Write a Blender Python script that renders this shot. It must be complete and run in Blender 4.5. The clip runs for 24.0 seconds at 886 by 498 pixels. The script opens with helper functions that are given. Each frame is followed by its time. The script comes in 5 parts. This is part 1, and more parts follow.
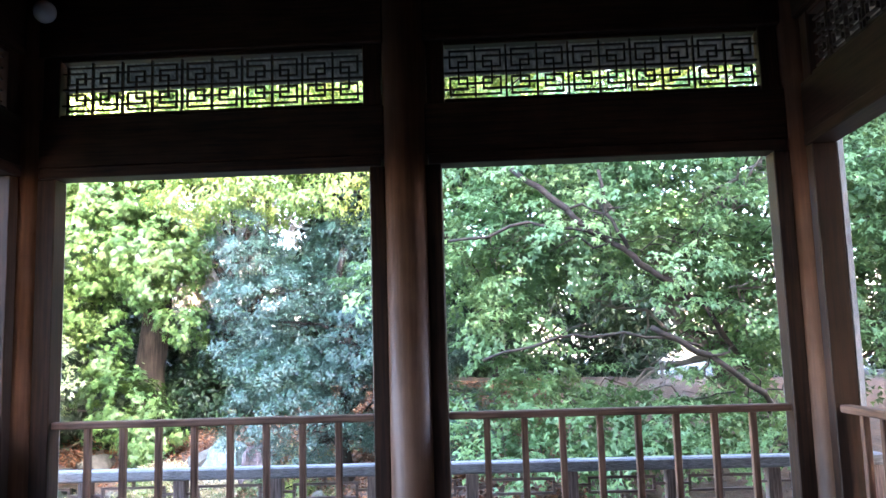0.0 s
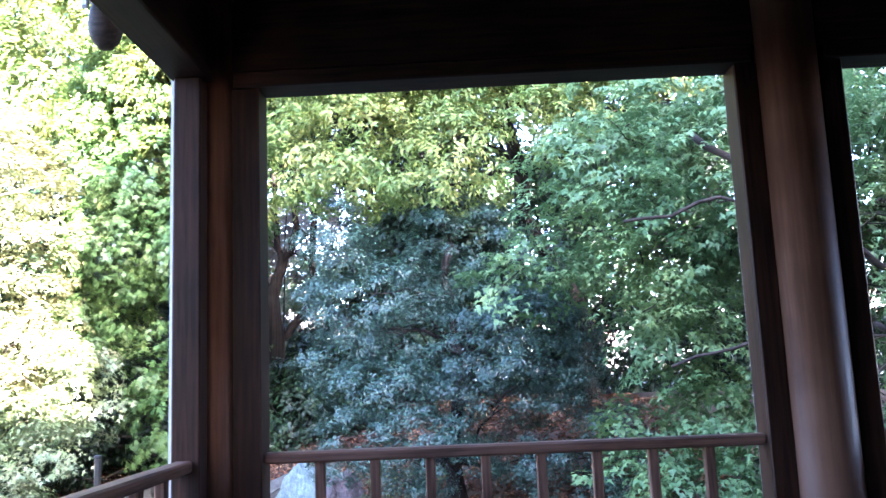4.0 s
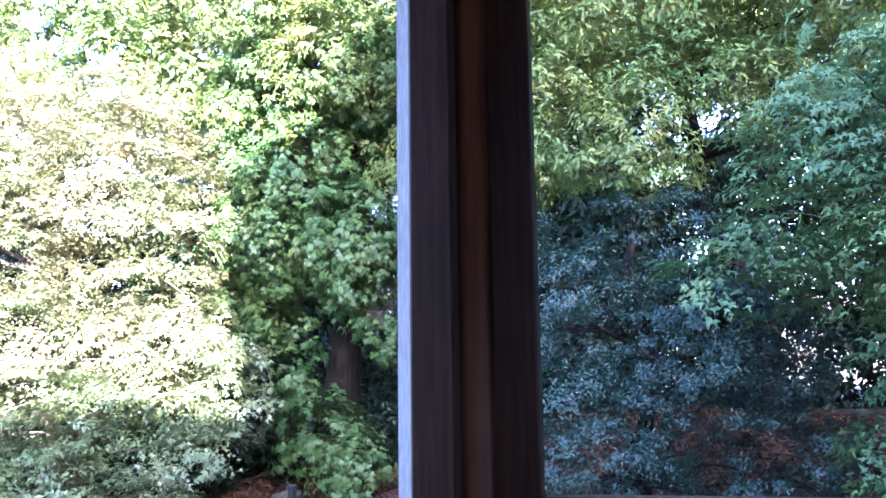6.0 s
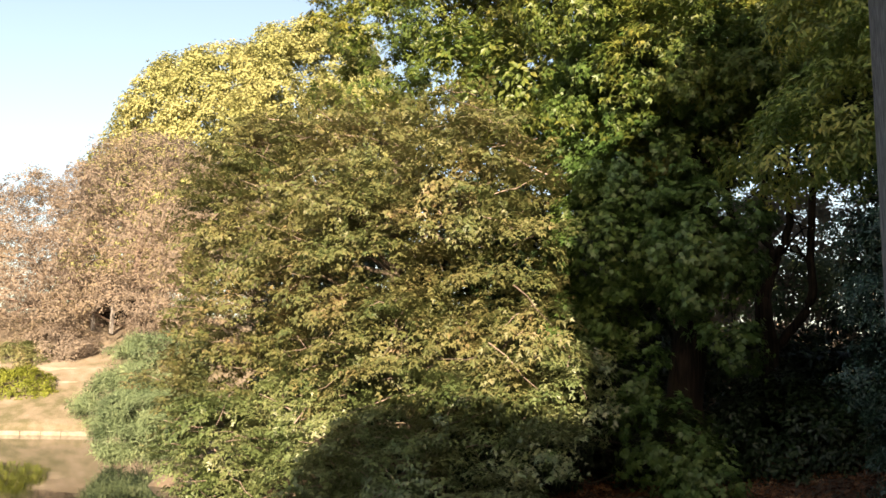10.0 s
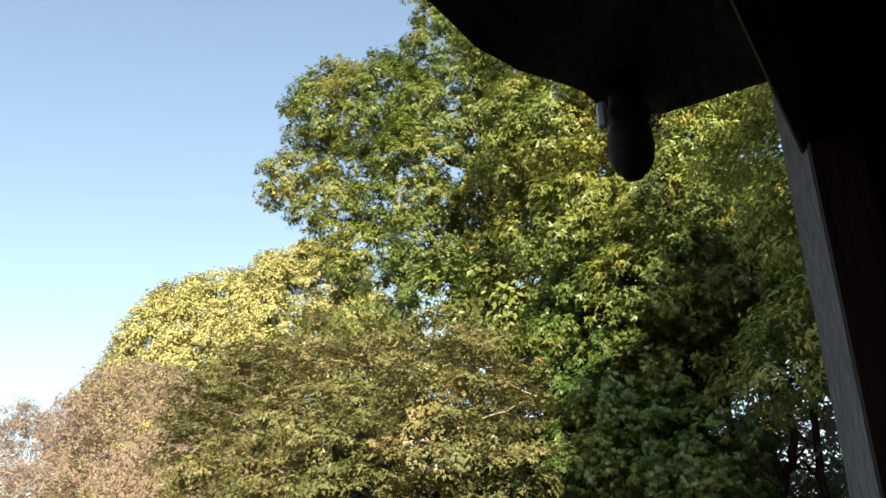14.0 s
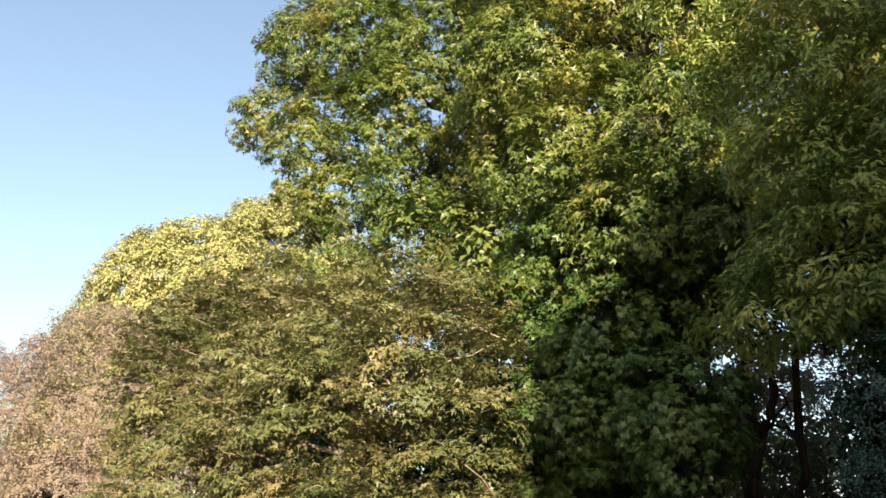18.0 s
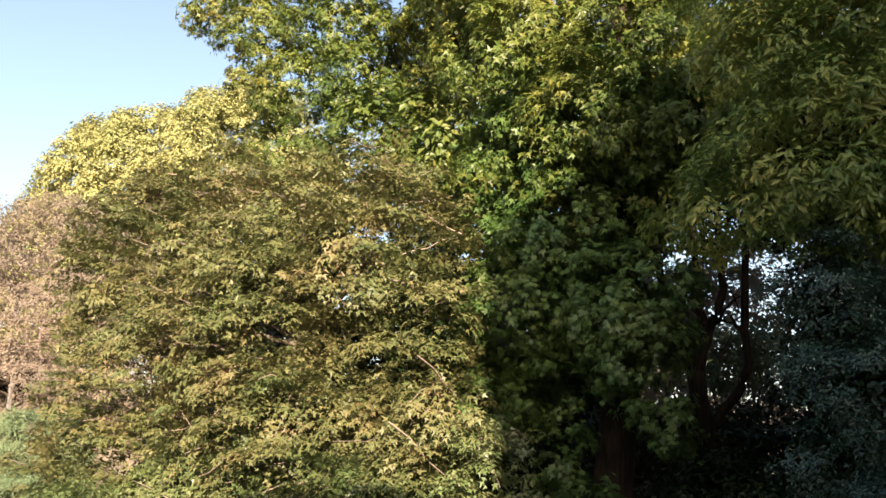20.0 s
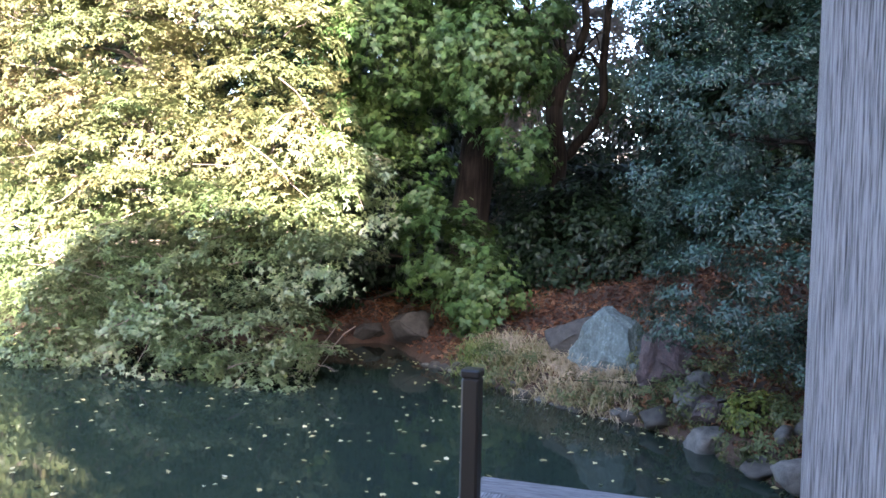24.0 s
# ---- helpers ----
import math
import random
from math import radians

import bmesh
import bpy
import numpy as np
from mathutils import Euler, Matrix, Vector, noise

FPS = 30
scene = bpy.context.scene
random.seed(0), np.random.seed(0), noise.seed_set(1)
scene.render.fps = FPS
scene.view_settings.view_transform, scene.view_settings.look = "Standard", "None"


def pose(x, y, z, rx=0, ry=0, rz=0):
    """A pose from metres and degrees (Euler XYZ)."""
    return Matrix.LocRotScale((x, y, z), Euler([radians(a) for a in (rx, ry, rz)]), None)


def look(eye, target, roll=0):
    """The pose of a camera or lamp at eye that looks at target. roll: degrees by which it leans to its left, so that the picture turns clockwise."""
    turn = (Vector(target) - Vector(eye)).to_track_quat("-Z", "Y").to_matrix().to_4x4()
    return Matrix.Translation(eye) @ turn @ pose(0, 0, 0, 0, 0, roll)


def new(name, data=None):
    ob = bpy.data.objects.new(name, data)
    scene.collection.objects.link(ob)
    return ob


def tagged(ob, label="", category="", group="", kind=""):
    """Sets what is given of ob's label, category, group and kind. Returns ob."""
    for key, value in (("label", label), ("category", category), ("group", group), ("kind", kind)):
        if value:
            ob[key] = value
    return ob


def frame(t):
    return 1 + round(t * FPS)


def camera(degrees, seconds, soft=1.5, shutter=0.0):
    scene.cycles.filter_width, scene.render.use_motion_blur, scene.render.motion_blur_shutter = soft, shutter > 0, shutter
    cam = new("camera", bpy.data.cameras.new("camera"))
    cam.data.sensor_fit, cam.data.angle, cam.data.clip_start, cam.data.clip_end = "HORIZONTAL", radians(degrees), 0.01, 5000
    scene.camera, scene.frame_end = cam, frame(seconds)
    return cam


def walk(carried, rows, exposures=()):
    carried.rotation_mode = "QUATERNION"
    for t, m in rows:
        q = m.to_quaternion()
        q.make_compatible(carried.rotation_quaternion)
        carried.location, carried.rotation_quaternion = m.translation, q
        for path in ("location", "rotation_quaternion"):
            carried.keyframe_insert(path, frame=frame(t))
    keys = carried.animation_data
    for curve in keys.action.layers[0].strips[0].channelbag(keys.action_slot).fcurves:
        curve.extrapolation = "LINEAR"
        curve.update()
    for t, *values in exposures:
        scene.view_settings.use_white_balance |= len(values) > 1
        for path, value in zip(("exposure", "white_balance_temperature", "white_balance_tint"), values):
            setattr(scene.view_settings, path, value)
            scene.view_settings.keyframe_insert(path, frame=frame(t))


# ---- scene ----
cam = camera(56.8, 24.0, 1.55)
PATH = [
    (0, (0.735, 0.672, 1.412), (0.647, 2.655, 1.661), -1.7),
    (0.5, (0.632, 0.690, 1.418), (0.543, 2.672, 1.668), -1.7),
    (1.0, (0.463, 0.865, 1.424), (0.372, 2.847, 1.675), -1.7),
    (1.5, (0.256, 1.074, 1.430), (0.164, 3.055, 1.682), -1.8),
    (3.5, (-0.904, 2.083, 1.337), (-0.943, 4.060, 1.633), -2.2),
    (4, (-1.112, 2.355, 1.343), (-1.166, 4.333, 1.639), -2.4),
    (4.5, (-1.291, 2.711, 1.360), (-1.378, 4.687, 1.658), -2.0),
    (5, (-1.488, 3.017, 1.359), (-1.628, 4.990, 1.661), -1.7),
    (5.5, (-1.683, 3.312, 1.345), (-1.885, 5.277, 1.656), -1.4),
    (6, (-1.822, 3.511, 1.351), (-2.174, 5.454, 1.668), -0.8),
    (6.5, (-1.994, 3.697, 1.293), (-2.513, 5.599, 1.625), 0.2),
    (7, (-2.133, 3.711, 1.274), (-2.744, 5.585, 1.609), 0.5),
    (7.5, (-2.178, 3.695, 1.263), (-2.909, 5.526, 1.596), 1.0),
    (8, (-2.214, 3.680, 1.211), (-3.067, 5.457, 1.550), 1.2),
    (8.5, (-2.199, 3.590, 1.334), (-3.138, 5.327, 1.652), 1.7),
    (9, (-2.205, 3.523, 1.363), (-3.198, 5.231, 1.675), 1.7),
    (9.5, (-2.198, 3.490, 1.391), (-3.233, 5.174, 1.698), 1.8),
    (10, (-2.202, 3.465, 1.417), (-3.260, 5.133, 1.729), 1.7),
    (10.5, (-2.195, 3.504, 1.460), (-3.260, 5.156, 1.827), 1.6),
    (11, (-2.153, 3.522, 1.502), (-3.207, 5.146, 2.000), 1.3),
    (11.5, (-2.141, 3.591, 1.456), (-3.178, 5.188, 2.070), 1.2),
    (13.5, (-2.129, 3.780, 1.558), (-3.118, 5.319, 2.366), 0.1),
    (14, (-2.113, 3.753, 1.599), (-3.097, 5.292, 2.413), 0.0),
    (14.5, (-2.102, 3.771, 1.627), (-3.085, 5.311, 2.440), 0.1),
    (15, (-2.095, 4.046, 1.671), (-3.077, 5.589, 2.481), 0.0),
    (15.5, (-2.207, 4.211, 1.619), (-3.183, 5.756, 2.432), 0.4),
    (16, (-2.317, 4.340, 1.592), (-3.290, 5.884, 2.409), 0.7),
    (16.5, (-2.398, 4.433, 1.560), (-3.363, 5.981, 2.379), 1.0),
    (17, (-2.405, 4.506, 1.549), (-3.374, 6.059, 2.353), 1.1),
    (17.5, (-2.397, 4.606, 1.550), (-3.376, 6.174, 2.313), 1.5),
    (19.5, (-2.396, 4.902, 1.549), (-3.340, 6.567, 2.127), 1.6),
    (20, (-2.412, 4.892, 1.546), (-3.335, 6.597, 2.036), 1.5),
    (20.5, (-2.392, 4.916, 1.498), (-3.289, 6.652, 1.923), 1.5),
    (21, (-2.452, 4.963, 1.326), (-3.308, 6.727, 1.718), 0.7),
    (21.5, (-2.467, 4.949, 1.304), (-3.279, 6.748, 1.625), 1.0),
    (22, (-2.450, 4.891, 1.309), (-3.220, 6.726, 1.505), 1.0),
    (22.5, (-2.441, 4.892, 1.295), (-3.170, 6.752, 1.389), 0.9),
    (23, (-2.429, 4.905, 1.259), (-3.119, 6.782, 1.259), 1.2),
    (23.5, (-2.439, 4.926, 1.248), (-3.094, 6.815, 1.174), 1.3),
    (24, (-2.441, 4.940, 1.250), (-3.076, 6.834, 1.145), 1.2),
]
EXPOSURES = [(0, 6.88, 6400, 19), (3.5, 6.15, 5800, 26), (5, 5.52, 5400, 28), (6.5, 4.8, 4900, 31), (7.4, 4.2, 4450, 26), (7.9, 3.57, 4650, 24), (8.3, 2.75, 5600, 17), (8.8, 2.15, 7500, 13), (9.4, 1.9, 8800, 14), (11.5, 1.92, 8900, 13), (14, 1.87, 8000, 8), (17.5, 1.85, 7900, 9), (20, 1.97, 8000, 14), (21, 2.27, 7900, 13), (22, 2.87, 7200, 15), (23, 3.7, 6600, 18), (24, 4.18, 6200, 22)]
walk(cam, [(t, look(eye, target, roll)) for t, eye, target, roll in PATH], EXPOSURES)

# ---- world and sun ----
SUN_WAY = Vector((0.5, -0.8, 0.34)).normalized()
world = bpy.data.worlds.new("sky")
scene.world = world
world.use_nodes = True
wn = world.node_tree.nodes
wl = world.node_tree.links
wn.clear()
sky = wn.new("ShaderNodeTexSky")
sky.sky_type, sky.sun_disc = "NISHITA", False
sky.sun_elevation = math.asin(SUN_WAY.z)
sky.sun_rotation = math.atan2(SUN_WAY.x, SUN_WAY.y)
sky.air_density, sky.dust_density, sky.ozone_density = 1.0, 2.3, 1.9
bg = wn.new("ShaderNodeBackground")
bg.inputs["Strength"].default_value = 0.105
wout = wn.new("ShaderNodeOutputWorld")
wl.new(sky.outputs["Color"], bg.inputs["Color"])
wl.new(bg.outputs["Background"], wout.inputs["Surface"])
sun = new("sun", bpy.data.lights.new("sun", "SUN"))
sun.data.energy, sun.data.angle, sun.data.color = 5.0, radians(0.55), (1.0, 0.9, 0.74)
sun.matrix_world = look(SUN_WAY * 60, (0, 0, 0))

# ---- materials ----


def shader(name):
    m = bpy.data.materials.new(name)
    m.use_nodes = True
    nt = m.node_tree
    return m, nt, nt.nodes["Principled BSDF"], nt.nodes["Material Output"]


def ramp(nt, fac, stops):
    r = nt.nodes.new("ShaderNodeValToRGB")
    els = r.color_ramp.elements
    while len(els) < len(stops):
        els.new(0.5)
    for e, (p, c) in zip(els, stops):
        e.position, e.color = p, (*c, 1)
    nt.links.new(fac, r.inputs["Fac"])
    return r.outputs["Color"]


def noise_of(nt, scale, detail=4, stretch=None, rough=0.6):
    co = nt.nodes.new("ShaderNodeTexCoord").outputs["Object"]
    if stretch:
        mp = nt.nodes.new("ShaderNodeMapping")
        mp.inputs["Scale"].default_value = stretch
        nt.links.new(co, mp.inputs["Vector"])
        co = mp.outputs["Vector"]
    n = nt.nodes.new("ShaderNodeTexNoise")
    n.inputs["Scale"].default_value, n.inputs["Detail"].default_value, n.inputs["Roughness"].default_value = scale, detail, rough
    nt.links.new(co, n.inputs["Vector"])
    return n.outputs["Fac"]


def mixf(nt, a, b, k):
    m = nt.nodes.new("ShaderNodeMix")
    m.inputs["Factor"].default_value = k
    nt.links.new(a, m.inputs["A"])
    nt.links.new(b, m.inputs["B"])
    return m.outputs["Result"]


def bumped(nt, bsdf, fac, strength, distance):
    b = nt.nodes.new("ShaderNodeBump")
    b.inputs["Strength"].default_value, b.inputs["Distance"].default_value = strength, distance
    nt.links.new(fac, b.inputs["Height"])
    nt.links.new(b.outputs["Normal"], bsdf.inputs["Normal"])


def wood(name, dark, light, along, rough=0.55, grain=60.0, relief=0.25, stain=0.35):
    """Timber with grain along one axis: 0, 1 or 2."""
    m, nt, b, _ = shader(name)
    st = [1.0, 1.0, 1.0]
    st[along] = 0.045
    fine = noise_of(nt, grain, 6, st)
    coarse = noise_of(nt, 2.2, 3)
    mixed = mixf(nt, fine, coarse, stain)
    nt.links.new(ramp(nt, mixed, [(0.4, dark), (0.6, light)]), b.inputs["Base Color"])
    b.inputs["Roughness"].default_value = rough
    b.inputs["Specular IOR Level"].default_value = 0.15
    bumped(nt, b, fine, relief, 0.004)
    return m


def stone(name, dark, light, scale=5.0, rough=0.85):
    m, nt, b, _ = shader(name)
    mixed = mixf(nt, noise_of(nt, scale, 7), noise_of(nt, scale * 9, 4), 0.35)
    nt.links.new(ramp(nt, mixed, [(0.3, dark), (0.55, light), (0.75, [min(1, c * 1.5) for c in light])]), b.inputs["Base Color"])
    b.inputs["Roughness"].default_value = rough
    bumped(nt, b, mixed, 0.6, 0.02)
    return m


def streaked(name, dark, light, scale):
    """Split rock with streaks running down its faces and pale specks."""
    m, nt, b, _ = shader(name)
    run = noise_of(nt, scale, 7, (1.6, 1.6, 0.35), 0.7)
    speck = noise_of(nt, scale * 5, 5)
    nt.links.new(ramp(nt, mixf(nt, run, speck, 0.35), [(0.34, dark), (0.52, light), (0.66, [min(1, c * 2.0) for c in light])]), b.inputs["Base Color"])
    b.inputs["Roughness"].default_value = 0.8
    bumped(nt, b, run, 0.9, 0.04)
    return m


def leafy(name, stops, rough=0.5, through_light=0.3, patch=0.9, spec=0.4):
    """Leaves: every leaf has its own tone, and tones drift over the crown."""
    m, nt, b, out = shader(name)
    g = nt.nodes.new("ShaderNodeNewGeometry")
    mixed = mixf(nt, g.outputs["Random Per Island"], noise_of(nt, patch, 3), 0.82)
    col = ramp(nt, mixed, stops)
    nt.links.new(col, b.inputs["Base Color"])
    b.inputs["Roughness"].default_value = rough
    b.inputs["Specular IOR Level"].default_value = spec
    t = nt.nodes.new("ShaderNodeBsdfTranslucent")
    nt.links.new(col, t.inputs["Color"])
    mx = nt.nodes.new("ShaderNodeMixShader")
    mx.inputs["Fac"].default_value = through_light
    nt.links.new(b.outputs["BSDF"], mx.inputs[1])
    nt.links.new(t.outputs["BSDF"], mx.inputs[2])
    nt.links.new(mx.outputs["Shader"], out.inputs["Surface"])
    return m


# beams, jambs and panels: darker copy of the wood for the dim interior
BROWN_X = wood("brown_stained_wood_x", (0.009, 0.0038, 0.0023), (0.032, 0.014, 0.0085), 0)
BROWN_Y = wood("brown_stained_wood_y", (0.009, 0.0038, 0.0023), (0.032, 0.014, 0.0085), 1)
BROWN_Z = wood("brown_stained_wood_z", (0.008, 0.0033, 0.002), (0.03, 0.0125, 0.0075), 2)
GREY_X = wood("weathered_wood_x", (0.075, 0.07, 0.072), (0.26, 0.247, 0.25), 0, 0.8, 430, 0.8, 0.22)
GREY_Y = wood("weathered_wood_y", (0.075, 0.07, 0.072), (0.3, 0.285, 0.29), 1, 0.8, 430, 0.8, 0.22)
GREY_Z = wood("weathered_wood_z", (0.075, 0.07, 0.072), (0.3, 0.285, 0.29), 2, 0.8, 430, 0.8, 0.22)
SOFFIT = wood("pale_soffit_boards", (0.06, 0.055, 0.05), (0.15, 0.135, 0.12), 1, 0.8, 30, 0.3)
FADED_X = wood("faded_brown_wood_x", (0.07, 0.047, 0.04), (0.2, 0.145, 0.125), 0, 0.75, 120, 0.6)
FADED_Y = wood("faded_brown_wood_y", (0.07, 0.047, 0.04), (0.2, 0.145, 0.125), 1, 0.75, 120, 0.6)
FADED_Z = wood("faded_brown_wood_z", (0.07, 0.047, 0.04), (0.2, 0.145, 0.125), 2, 0.75, 120, 0.6)
# brown wood with the light on columns and railings put into the colour
COLUMN_WOOD_LIT = wood("column_wood_lit", (0.07, 0.032, 0.019), (0.125, 0.062, 0.039), 2, 0.45, 40, 0.12, 0.5)
RAIL_X = wood("rail_wood_x", (0.05, 0.024, 0.016), (0.155, 0.08, 0.054), 0, 0.6)
RAIL_Y = wood("rail_wood_y", (0.05, 0.024, 0.016), (0.155, 0.08, 0.054), 1, 0.6)
RAIL_Z = wood("rail_wood_z", (0.05, 0.024, 0.016), (0.155, 0.08, 0.054), 2, 0.6)
DARKWOOD = wood("dark_wood", (0.012, 0.009, 0.007), (0.035, 0.025, 0.02), 0, 0.7)
BARK = wood("bark", (0.008, 0.006, 0.005), (0.032, 0.024, 0.019), 2, 0.9, 24, 1.0, 0.3)
TWIG = stone("pinkish_twig", (0.13, 0.09, 0.08), (0.26, 0.2, 0.18), 12)
BARK_PALE = stone("pale_bark", (0.05, 0.04, 0.033), (0.14, 0.11, 0.09), 9)
METAL, _nt, _b, _o = shader("dark_painted_steel")
_b.inputs["Base Color"].default_value = (0.02, 0.018, 0.017, 1)
_b.inputs["Roughness"].default_value = 0.45
bumped(_nt, _b, noise_of(_nt, 40), 0.15, 0.002)
# walls of the unseen added blocks, toned for the bounce light they give
PLASTER = stone("brown_plaster", (0.16, 0.13, 0.1), (0.24, 0.2, 0.16), 2)
GLOBE, _nt, _b, _o = shader("milky_glass")
_b.inputs["Base Color"].default_value = (0.5, 0.5, 0.52, 1)
_b.inputs["Roughness"].default_value = 0.25

MAPLE = leafy("maple_leaf_olive", [(0.25, (0.05, 0.086, 0.032)), (0.45, (0.108, 0.122, 0.048)), (0.6, (0.157, 0.147, 0.064)), (0.76, (0.2, 0.13, 0.08))], 0.5, 0.25, 0.9, 0.5)
# greener copy of MAPLE: the lower boughs' shade is put into the colour
MAPLE_SHADED = leafy("maple_leaf_shaded", [(0.25, (0.055, 0.1, 0.036)), (0.5, (0.115, 0.152, 0.062)), (0.72, (0.188, 0.198, 0.1))], 0.4, 0.22, 0.9, 0.6)
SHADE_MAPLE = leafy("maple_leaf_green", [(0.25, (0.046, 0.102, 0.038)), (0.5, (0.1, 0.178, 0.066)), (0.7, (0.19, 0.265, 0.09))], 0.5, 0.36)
GRASS = leafy("grass_blade", [(0.3, (0.07, 0.13, 0.03)), (0.5, (0.16, 0.22, 0.06)), (0.7, (0.3, 0.3, 0.1))], 0.5, 0.3, 2.0)
WEED = leafy("weed_leaf", [(0.25, (0.04, 0.075, 0.03)), (0.5, (0.1, 0.12, 0.045)), (0.7, (0.22, 0.17, 0.07))], 0.55, 0.25, 2.0)
OAK = leafy("broad_leaf_green", [(0.25, (0.03, 0.07, 0.018)), (0.48, (0.085, 0.125, 0.03)), (0.62, (0.15, 0.165, 0.042)), (0.76, (0.24, 0.19, 0.045))], 0.42, 0.34, 0.5)
# greener lower leaves of OAK, their shade partly put into the colour
OAK_SHADED = leafy("broad_leaf_shaded_green", [(0.25, (0.028, 0.076, 0.02)), (0.5, (0.067, 0.128, 0.035)), (0.66, (0.112, 0.166, 0.048)), (0.78, (0.2, 0.195, 0.055))], 0.45, 0.28, 0.7)
YELLOWING = leafy("yellowing_leaf", [(0.25, (0.06, 0.13, 0.03)), (0.45, (0.13, 0.19, 0.045)), (0.6, (0.22, 0.245, 0.06)), (0.74, (0.42, 0.34, 0.08))], 0.45, 0.4, 0.9)
HOLLY = leafy("holly_leaf", [(0.25, (0.006, 0.026, 0.016)), (0.55, (0.02, 0.056, 0.036)), (0.8, (0.05, 0.094, 0.062))], 0.36, 0.08, 1.2, 0.55)
GOLD = leafy("gold_leaf", [(0.25, (0.185, 0.205, 0.08)), (0.5, (0.285, 0.295, 0.13)), (0.75, (0.375, 0.36, 0.18))], 0.6, 0.4, 0.3)
RUSSET = leafy("russet_leaf", [(0.25, (0.19, 0.157, 0.142)), (0.48, (0.245, 0.205, 0.18)), (0.62, (0.275, 0.22, 0.172)), (0.76, (0.23, 0.215, 0.12))], 0.7, 0.45, 0.4)
PINE = leafy("pine_needles", [(0.25, (0.06, 0.1, 0.055)), (0.55, (0.13, 0.18, 0.095)), (0.8, (0.21, 0.25, 0.13))], 0.6, 0.15, 1.0)
# near-black green, so that fill foliage keeps shaded gaps dark
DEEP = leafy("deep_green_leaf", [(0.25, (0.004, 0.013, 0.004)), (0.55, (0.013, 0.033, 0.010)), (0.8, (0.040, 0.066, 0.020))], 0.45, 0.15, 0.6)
CLIPPED = leafy("clipped_leaf", [(0.25, (0.066, 0.092, 0.013)), (0.5, (0.132, 0.158, 0.020)), (0.8, (0.211, 0.224, 0.040))], 0.6, 0.2, 1.0)
LITTER = leafy("dead_leaf", [(0.28, (0.03, 0.015, 0.01)), (0.45, (0.11, 0.045, 0.025)), (0.6, (0.22, 0.1, 0.05)), (0.75, (0.4, 0.27, 0.17))], 0.75, 0.1, 1.5)
FLOATING = leafy("floating_leaf", [(0.25, (0.3, 0.22, 0.1)), (0.5, (0.5, 0.42, 0.2)), (0.8, (0.65, 0.6, 0.42))], 0.6, 0.05, 2.0)
STRAW = leafy("straw_blade", [(0.32, (0.12, 0.16, 0.05)), (0.46, (0.34, 0.28, 0.15)), (0.6, (0.47, 0.37, 0.26)), (0.75, (0.55, 0.42, 0.34))], 0.7, 0.2, 1.0)
BLUE_STONE = streaked("blue_green_stone", (0.035, 0.052, 0.05), (0.105, 0.135, 0.13), 7)
PURPLE_STONE = streaked("purplish_stone", (0.02, 0.014, 0.014), (0.075, 0.052, 0.052), 9)
# floor is out of view; dark tone keeps bounce light low
FLOOR_STONE = stone("floor_stone", (0.035, 0.03, 0.026), (0.075, 0.066, 0.056), 4)
SOFFIT_STONE = stone("pale_kerb_stone", (0.1, 0.085, 0.07), (0.22, 0.19, 0.16), 5)
STAKE = wood("bamboo", (0.3, 0.26, 0.15), (0.5, 0.45, 0.28), 2, 0.5, 20, 0.1)
WET_STONE = stone("shore_stone", (0.014, 0.013, 0.011), (0.055, 0.051, 0.044), 14)
GREY_STONE = stone("grey_stone", (0.03, 0.03, 0.027), (0.115, 0.11, 0.1), 12)

GROUND, _nt, _b, _o = shader("leaf_littered_earth")
_near = ramp(_nt, mixf(_nt, noise_of(_nt, 7, 6), noise_of(_nt, 0.5, 4), 0.4), [(0.3, (0.02, 0.012, 0.008)), (0.55, (0.06, 0.032, 0.02)), (0.72, (0.11, 0.06, 0.035))])
_far = ramp(_nt, mixf(_nt, noise_of(_nt, 1.6, 6), noise_of(_nt, 0.12, 4), 0.5), [(0.4, (0.08, 0.075, 0.04)), (0.49, (0.15, 0.122, 0.09)), (0.66, (0.23, 0.19, 0.165))])
_sep = _nt.nodes.new("ShaderNodeSeparateXYZ")
_nt.links.new(_nt.nodes.new("ShaderNodeTexCoord").outputs["Object"], _sep.inputs[0])
_mr = _nt.nodes.new("ShaderNodeMapRange")
_mr.inputs["From Min"].default_value, _mr.inputs["From Max"].default_value = -13.0, -20.0
_nt.links.new(_sep.outputs["X"], _mr.inputs["Value"])
_mx = _nt.nodes.new("ShaderNodeMix")
_mx.data_type = "RGBA"
# pale tone beyond y 23 puts the clearing's sunlight into the colour
_my = _nt.nodes.new("ShaderNodeMapRange")
_my.inputs["From Min"].default_value, _my.inputs["From Max"].default_value = 23.0, 27.0
_nt.links.new(_sep.outputs["Y"], _my.inputs["Value"])
_mm = _nt.nodes.new("ShaderNodeMath")
_mm.operation = "MAXIMUM"
_nt.links.new(_mr.outputs["Result"], _mm.inputs[0])
_nt.links.new(_my.outputs["Result"], _mm.inputs[1])
_nt.links.new(_mm.outputs[0], _mx.inputs["Factor"])
_nt.links.new(_near, _mx.inputs["A"])
_nt.links.new(_far, _mx.inputs["B"])
for _i in _mx.inputs:
    if _i.type == "RGBA" and _i.name == "A":
        _nt.links.new(_near, _i)
    if _i.type == "RGBA" and _i.name == "B":
        _nt.links.new(_far, _i)
for _i in _mx.outputs:
    if _i.type == "RGBA":
        _nt.links.new(_i, _b.inputs["Base Color"])
_b.inputs["Roughness"].default_value = 0.9
bumped(_nt, _b, noise_of(_nt, 14, 6), 0.7, 0.05)

WATER, _nt, _b, _o = shader("pond_water")
